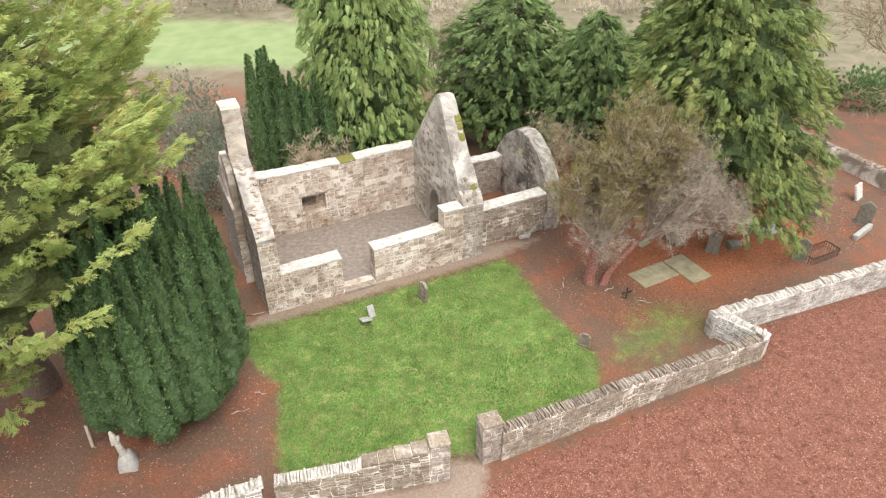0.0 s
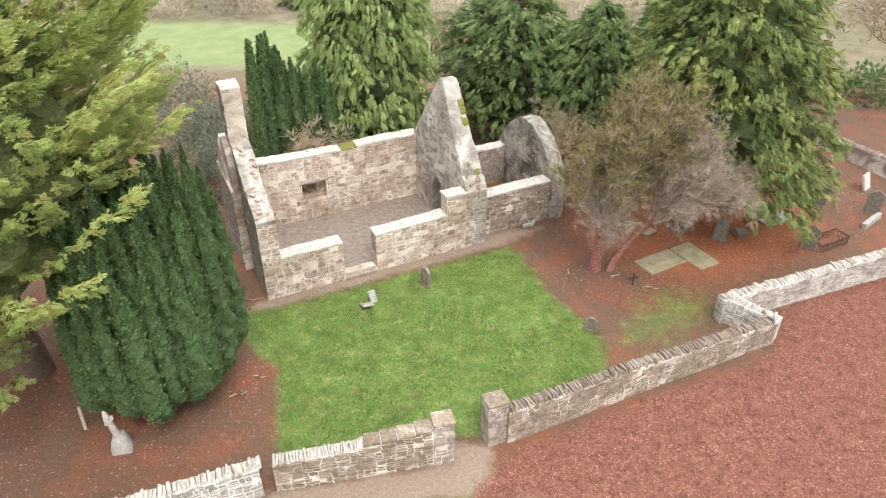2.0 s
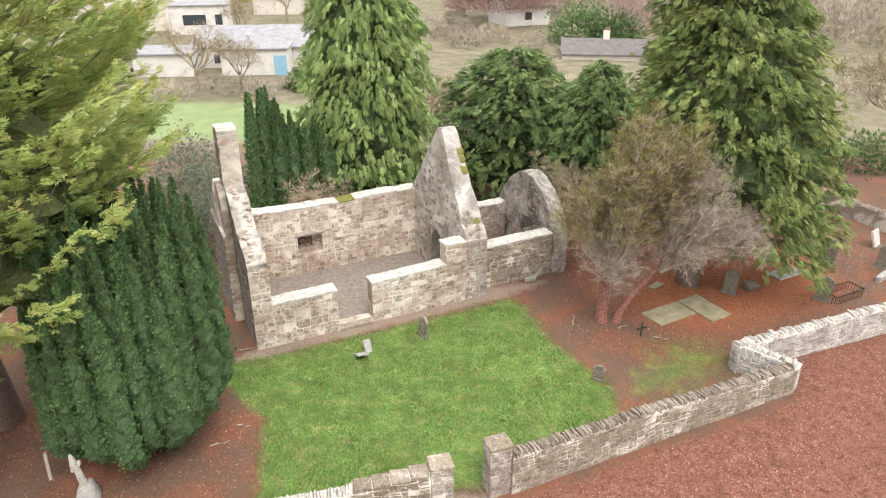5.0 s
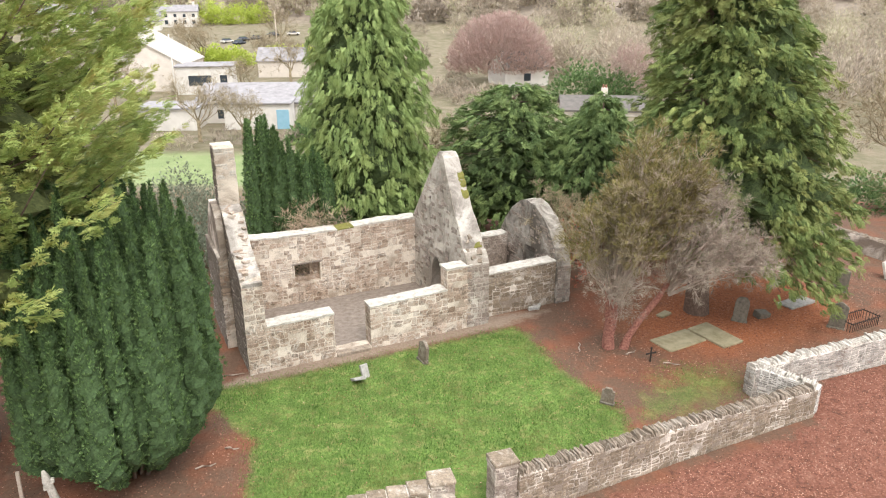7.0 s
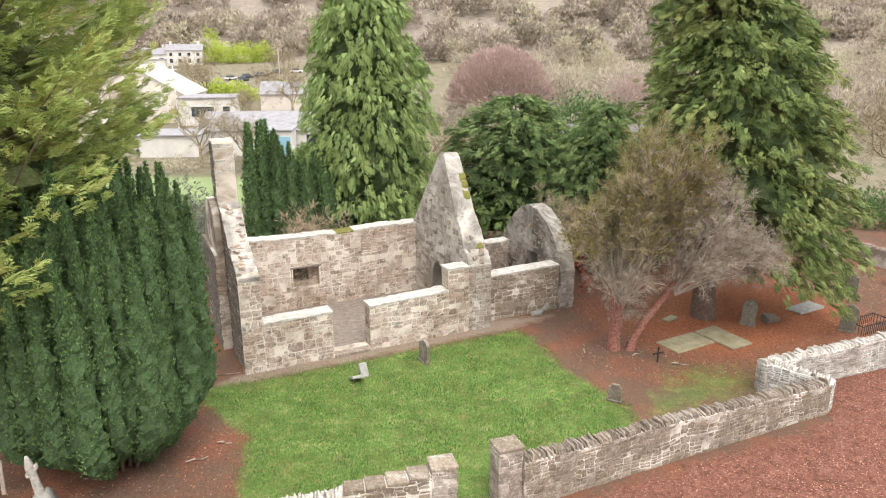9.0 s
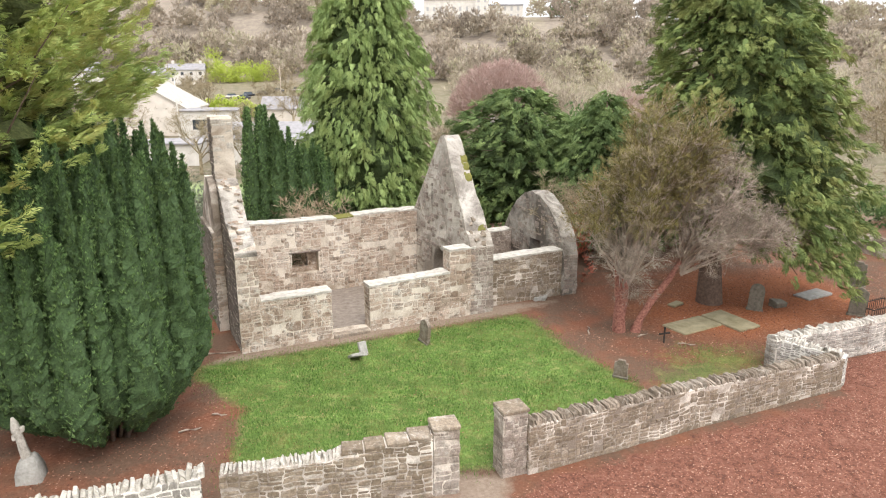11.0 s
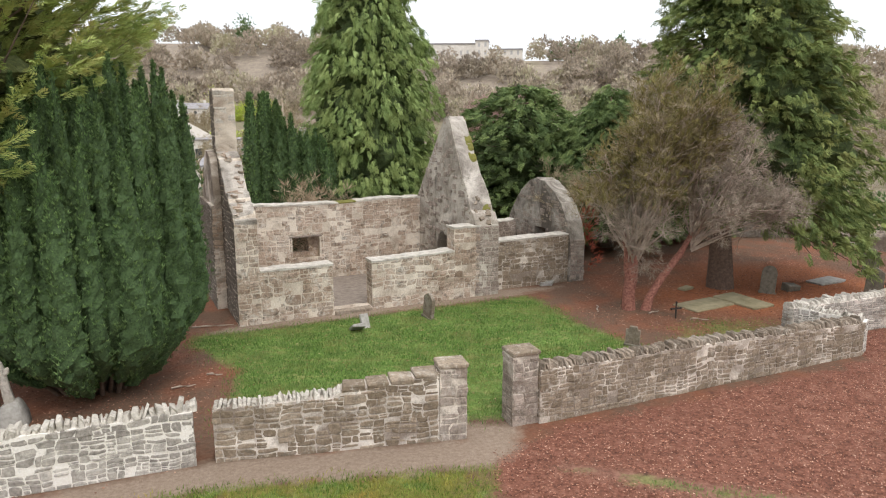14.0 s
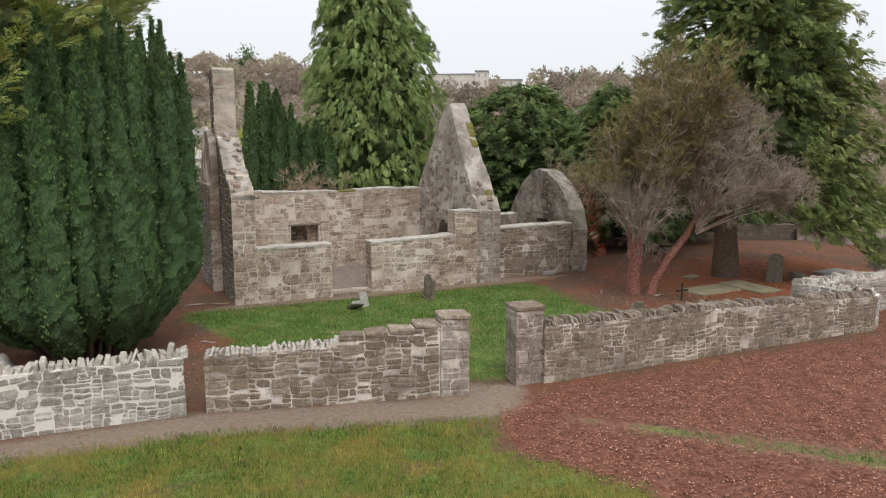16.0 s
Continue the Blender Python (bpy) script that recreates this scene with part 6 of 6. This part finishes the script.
# ---- houses in the valley ----
def house(name, x, y, turn, w, d, eave, ridge, wall_mat, label, windows=(), chimneys=(), flat=False, over=0.3, roof_mat=None):
    """A house: walls, a pitched or flat roof, windows and chimneys. windows: (x, z, width, height) on its front."""
    z0 = float(land(np.array([x]), np.array([y]))[0])
    ob = thing(name, pose(x, y, z0, 0, 0, turn), label, "house", "houses in the valley")
    bm = bmesh.new()
    if flat:
        box(bm, -w / 2, w / 2, 0, d, -1.5, eave)
    else:
        ring = [(0, -1.5), (0, eave), (d / 2, ridge), (d, eave), (d, -1.5)]
        a = [bm.verts.new((-w / 2, p, q)) for p, q in ring]
        b = [bm.verts.new((w / 2, p, q)) for p, q in ring]
        bm.faces.new(a[::-1])
        bm.faces.new(b)
        for i in range(5):
            bm.faces.new((a[i], a[(i + 1) % 5], b[(i + 1) % 5], b[i]))
        bmesh.ops.recalc_face_normals(bm, faces=bm.faces)
    part("wall", bm, wall_mat, ob)
    bm = bmesh.new()
    if flat:
        box(bm, -w / 2 - over, w / 2 + over, -over, d + over, eave + 0.004, eave + 0.25, 0.05)
    else:
        k = (ridge - eave) / (d / 2)
        for side in (0, 1):
            e0, e1 = (-over, d / 2) if side == 0 else (d + over, d / 2)
            q = [(e0, eave - k * over), (e1, ridge), (e1, ridge + 0.22), (e0, eave - k * over + 0.22)]
            a = [bm.verts.new((-w / 2 - over, p, z)) for p, z in q]
            b = [bm.verts.new((w / 2 + over, p, z)) for p, z in q]
            bm.faces.new(a)
            bm.faces.new(b[::-1])
            for i in range(4):
                bm.faces.new((a[i], b[i], b[(i + 1) % 4], a[(i + 1) % 4]))
        bmesh.ops.recalc_face_normals(bm, faces=bm.faces)
    roof = part("roof", bm, roof_mat or M_ROOF, ob)
    for cx in chimneys:
        bm = bmesh.new()
        box(bm, cx - 0.45, cx + 0.45, d / 2 - 0.35, d / 2 + 0.35, ridge - 0.6, ridge + 1.3, 0.03)
        ch = part("chimney", bm, wall_mat, roof)
        for px_ in (-0.2, 0.2):
            bm = bmesh.new()
            limb(bm, [(cx + px_, d / 2, ridge + 1.25), (cx + px_, d / 2, ridge + 1.75)], [0.13, 0.11], 8)
            pot = part("chimney_pot", bm, M_BARK_RED, roof)
    for wx, wz, ww, wh in windows:
        bm = bmesh.new()
        for a0, a1, b0, b1 in ((-ww / 2 - 0.08, ww / 2 + 0.08, wh, wh + 0.08), (-ww / 2 - 0.08, ww / 2 + 0.08, -0.1, 0), (-ww / 2 - 0.08, -ww / 2, 0, wh), (ww / 2, ww / 2 + 0.08, 0, wh)):
            box(bm, wx + a0, wx + a1, -0.08, 0.02, wz + b0, wz + b1)
        win = part("window", bm, M_WHITE_WALL, ob)
        bm = bmesh.new()
        box(bm, wx - ww / 2, wx + ww / 2, -0.03, 0.01, wz, wz + wh)
        part("pane", bm, M_GLASS, win)
    return ob


house("cream_house", -47.5, 137, 96, 16, 18, 4.6, 9.8, M_RENDER_WALL, "cream rendered house with a broad gable", [], roof_mat=M_PALE_ROOF)
house("white_extension", -41.8, 125, 10, 9.5, 7, 4.6, 0, M_WHITE_WALL, "white flat-roofed extension with a wide window", [(-0.8, 1.5, 3.8, 1.7), (3.2, 1.5, 1.2, 1.7)], flat=True)
house("low_white_shed", -36.0, 91, 4, 7.5, 6, 2.7, 0, M_WHITE_WALL, "low white outbuilding with a flat grey roof", [], flat=True)
house("long_grey_shed", -25.5, 97, 4, 17, 14, 2.6, 4.4, M_WHITE_WALL, "long white building under a shallow grey roof", [(-5, 0.6, 1.2, 1.2), (6.9, 0.0, 1.3, 2.1)])
house("pale_annexe", -24.5, 92.0, 4, 8.5, 4.5, 3.2, 0, M_WHITE_WALL, "pale flat-roofed annexe with a blue door", [], flat=True)
annexe = bpy.data.objects["pale_annexe"]
bm = bmesh.new()
box(bm, 2.5, 4.1, -0.06, 0.02, -0.4, 2.5, 0.02)
part("door", bm, M_BLUE, annexe, "blue painted double door")
house("cream_cottage", -34.0, 150, 2, 9.5, 6.5, 3.4, 5.6, M_RENDER_WALL, "small cream cottage with a grey roof", [])
house("white_terrace", -94.5, 264, 14, 12.5, 8, 5.0, 7.0, M_WHITE_WALL, "white two-storey house with small dark windows and chimneys", [(-4.6 + 3.1 * i, 3.1, 1.0, 1.1) for i in range(4)] + [(-4.6 + 3.1 * i, 0.7, 1.1, 1.4) for i in range(4)], (-4.8, 4.8))
house("white_wing", -104.5, 261.5, 14, 8, 7, 3.8, 5.8, M_WHITE_WALL, "plain white wing beside a taller house", [(2.4, 1.0, 1.4, 1.6)], (3,))
house("white_porch", -100.5, 252, 14, 6.5, 5, 2.7, 0, M_WHITE_WALL, "low white flat-roofed porch before a house", [(0, 0.7, 1.6, 1.2)], flat=True)
house("white_house", -128, 250, 20, 16, 9, 5.4, 8.2, M_WHITE_WALL, "white two-storey house on the edge of the wood", [(-4, 3.2, 1.2, 1.3), (3, 3.2, 1.2, 1.3), (-4, 0.8, 1.2, 1.4), (3, 0.8, 1.2, 1.4)], (5,))
house("grey_roofed_house", 23.0, 102, -6, 12, 8, 0.7, 2.2, M_RENDER_WALL, "low house with a grey slate roof and chimney", [], (0.3,), roof_mat=M_DARK_ROOF)
house("white_gabled_house", 15.5, 135, 20, 9, 8, 3.2, 6.0, M_WHITE_WALL, "white house with a dark grey pitched roof", [(0, 1.0, 1.4, 1.4)], (), roof_mat=M_DARK_ROOF)

# mansion on the hill
mz = float(land(np.array([15.0]), np.array([405.0]))[0]) - 1.0
mansion = thing("hilltop_mansion", pose(6, 405, mz, 0, 0, -6), "long pale mansion with grey parapets on the hilltop", "mansion")
for x0, x1, h, d0 in ((-18, 10, 11.0, 0), (10, 17, 12.5, -2), (17, 36, 8.0, 2)):
    bm = bmesh.new()
    box(bm, x0 + 0.01, x1 - 0.01, d0, d0 + 14, -6, h)
    wing = part("wing", bm, M_WHITE_WALL, mansion)
    bm = bmesh.new()
    box(bm, x0 - 0.2, x1 + 0.2, d0 - 0.3, d0 + 14.3, h + 0.01, h + 0.8)
    part("parapet", bm, M_ROOF, wing)
    for zz in (1.5, 5.5, 9.6):
        for xx in np.arange(x0 + 2, x1 - 1, 3.6):
            if zz + 2.4 < h:
                bm = bmesh.new()
                box(bm, xx - 0.6, xx + 0.6, d0 - 0.05, d0 + 0.05, zz, zz + 2.2)
                part("window", bm, M_DIM, wing)

# parked cars beyond the field
def car(x, y, turn, mat):
    z0 = float(land(np.array([x]), np.array([y]))[0])
    ob = thing("parked_car", pose(x, y, z0, 0, 0, turn), "dark car parked among the houses", "car", "parked cars")
    bm = bmesh.new()
    box(bm, -2.1, 2.1, -0.85, 0.85, 0.3, 0.85, 0.15)
    body = part("body", bm, mat, ob)
    bm = bmesh.new()
    made = bmesh.ops.create_cube(bm, size=1.0)["verts"]
    for v in made:
        k = 0.75 if v.co.z > 0 else 1.0
        v.co = Vector((v.co.x * 2.5 * k - 0.2, v.co.y * 1.55 * k, 0.86 + (v.co.z + 0.5) * 0.6))
    part("cabin", bm, M_GLASS, ob)
    for wx in (-1.3, 1.3):
        for wy in (-0.8, 0.8):
            bm = bmesh.new()
            bmesh.ops.create_cone(bm, cap_ends=True, segments=12, radius1=0.33, radius2=0.33, depth=0.2, matrix=Matrix.Translation((wx, wy, 0.33)) @ Matrix.Rotation(radians(90), 4, "X"))
            part("wheel", bm, M_IRON, ob)


for x, y, a, mat in ((-62, 226, 60, M_CAR), (-58.5, 229, 60, M_CAR), (-66, 222, 60, M_WHITE_WALL), (-61.5, 219, 60, M_CAR), (-55, 236, 15, M_CAR), (-49, 238, 15, M_WHITE_WALL), (-39, 93.5, 8, M_CAR)):
    car(x, y, a, mat)


def pole(x, y, h, mat, label):
    ob = thing("utility_pole", pose(x, y, float(land(np.array([x]), np.array([y]))[0])), label, "pole", "utility poles")
    bm = bmesh.new()
    limb(bm, [(0, 0, -0.5), (0, 0, h / 2), (0, 0, h)], [0.16, 0.14, 0.11], 8)
    part("shaft", bm, mat, ob)
    bm = bmesh.new()
    box(bm, -0.7, 0.7, -0.06, 0.06, h - 0.7, h - 0.55, 0.01)
    part("crossarm", bm, mat, ob)


pole(-44.5, 118, 10.5, M_WHITE_WALL, "pale lamp pole beside the houses")
pole(-47, 205, 11, M_WOOD, "wooden utility pole among gardens")

# hedges and garden bushes
shrubs("garden_bush", [(-84, 272, 7, 7), (-76, 274, 7, 7), (-69, 276, 5, 6.5), (-90, 280, 5, 11), (-44, 190, 5, 3), (-37, 186, 5, 3), (-30, 184, 4.5, 3.2), (-50, 172, 4.5, 4), (-56, 176, 4, 4)], "tuft", L_LIME, "bright yellow-green garden bushes among the houses", 73, 2200, 0.75, "bush")
shrubs("garden_hedge", [(22, 118, 5.5, 5.5), (27, 116, 4.5, 4.8), (-16, 86, 3, 1.8), (-44, 84, 3, 1.8)], "tuft", L_HEDGE, "rounded green garden shrubs beside a roof", 74, 1100, 0.8, "bush")
shrubs("hilltop_conifer", [(-108, 392, 6, 15), (95, 400, 4, 14), (70, 392, 5, 9), (60, 396, 4, 8)], "tuft", L_HEDGE, "dark evergreen standing above the hilltop wood", 75, 700, 1.6, "tree")


def bare_tree(x, y, h, seed, mat, label, lean=0.0, depth=5):
    r = random.Random(seed)
    z0 = float(land(np.array([x]), np.array([y]))[0])
    ob = thing("bare_tree", pose(x, y, z0), label, "tree", "bare trees")
    bm = bmesh.new()
    tips_ = []
    limb(bm, [(0, 0, -0.2), (lean * 0.3, 0, h * 0.15), (lean * 0.6, 0, h * 0.3)], [0.03 * h, 0.024 * h, 0.02 * h], 7, 0.1, r)
    part("trunk", bm, mat, ob)
    bm = bmesh.new()
    for i in range(6):
        a = i * 1.05
        branching(bm, r, (lean * 0.5, 0, h * (0.2 + 0.02 * i)), (math.cos(a) * 0.7 + lean * 0.1, math.sin(a) * 0.7, 0.8), h * 0.28, 0.011 * h, depth - 1, tips_, 0.5, 0.06)
    part("branch", bm, mat, ob)
    rn_ = np.random.default_rng(seed)
    p_, w_ = np.array([q[0][:] for q in tips_]), np.array([q[1][:] for q in tips_])
    k = rn_.integers(0, len(p_), 700)
    c = new("twig_mass", crown_mesh("twig_mass", "twig", p_[k] + rn_.normal(0, 0.02 * h, (700, 3)), w_[k] + rn_.normal(0, 0.5, (700, 3)), rn_.uniform(0.05, 0.1, 700) * h, mat, seed, 1.0))
    c.parent = ob
    tagged(c, kind="stuff")


bare_tree(-29.5, 84, 9, 101, M_TWIG, "bare spreading tree before the white sheds")
bare_tree(-24, 83, 7, 102, M_TWIG, "bare slender tree before the white sheds")
for x, y, h_, s_ in ((-52, 112, 9, 111), (-33, 118, 8, 112), (-20, 120, 9, 113), (-30, 140, 10, 114), (-55, 165, 11, 115), (-40, 160, 10, 116), (-12, 132, 9, 117), (-26, 175, 11, 118), (-70, 200, 12, 119), (-14, 150, 11, 120), (-48, 215, 12, 121), (-33, 210, 12, 122)):
    bare_tree(x, y, h_, s_, M_TWIG, "bare grey tree in a garden among houses", 0.0, 4)
bare_tree(33, 46, 13, 103, M_TWIG, "bare grey tree beyond the far wall", -1.5)
bare_tree(0.2, 47.5, 8.5, 104, M_TWIG, "bare grey-brown tree between the evergreens")
bare_tree(6.2, 35.6, 6.0, 105, M_TWIG, "thin bare sapling beside the chancel", 0.3, 4)
# Rear wall in the shade-darkened stone, as under the conifers.
yard_wall("rear_yard_wall", (10, 46.5), (23, 46.2), 0.5, line((0, 0.8), (14, 0.8)), M_STONE_SHADED, M_STONE_SHADED, "low dark rubble wall at the back of the yard", 0, None, 27)
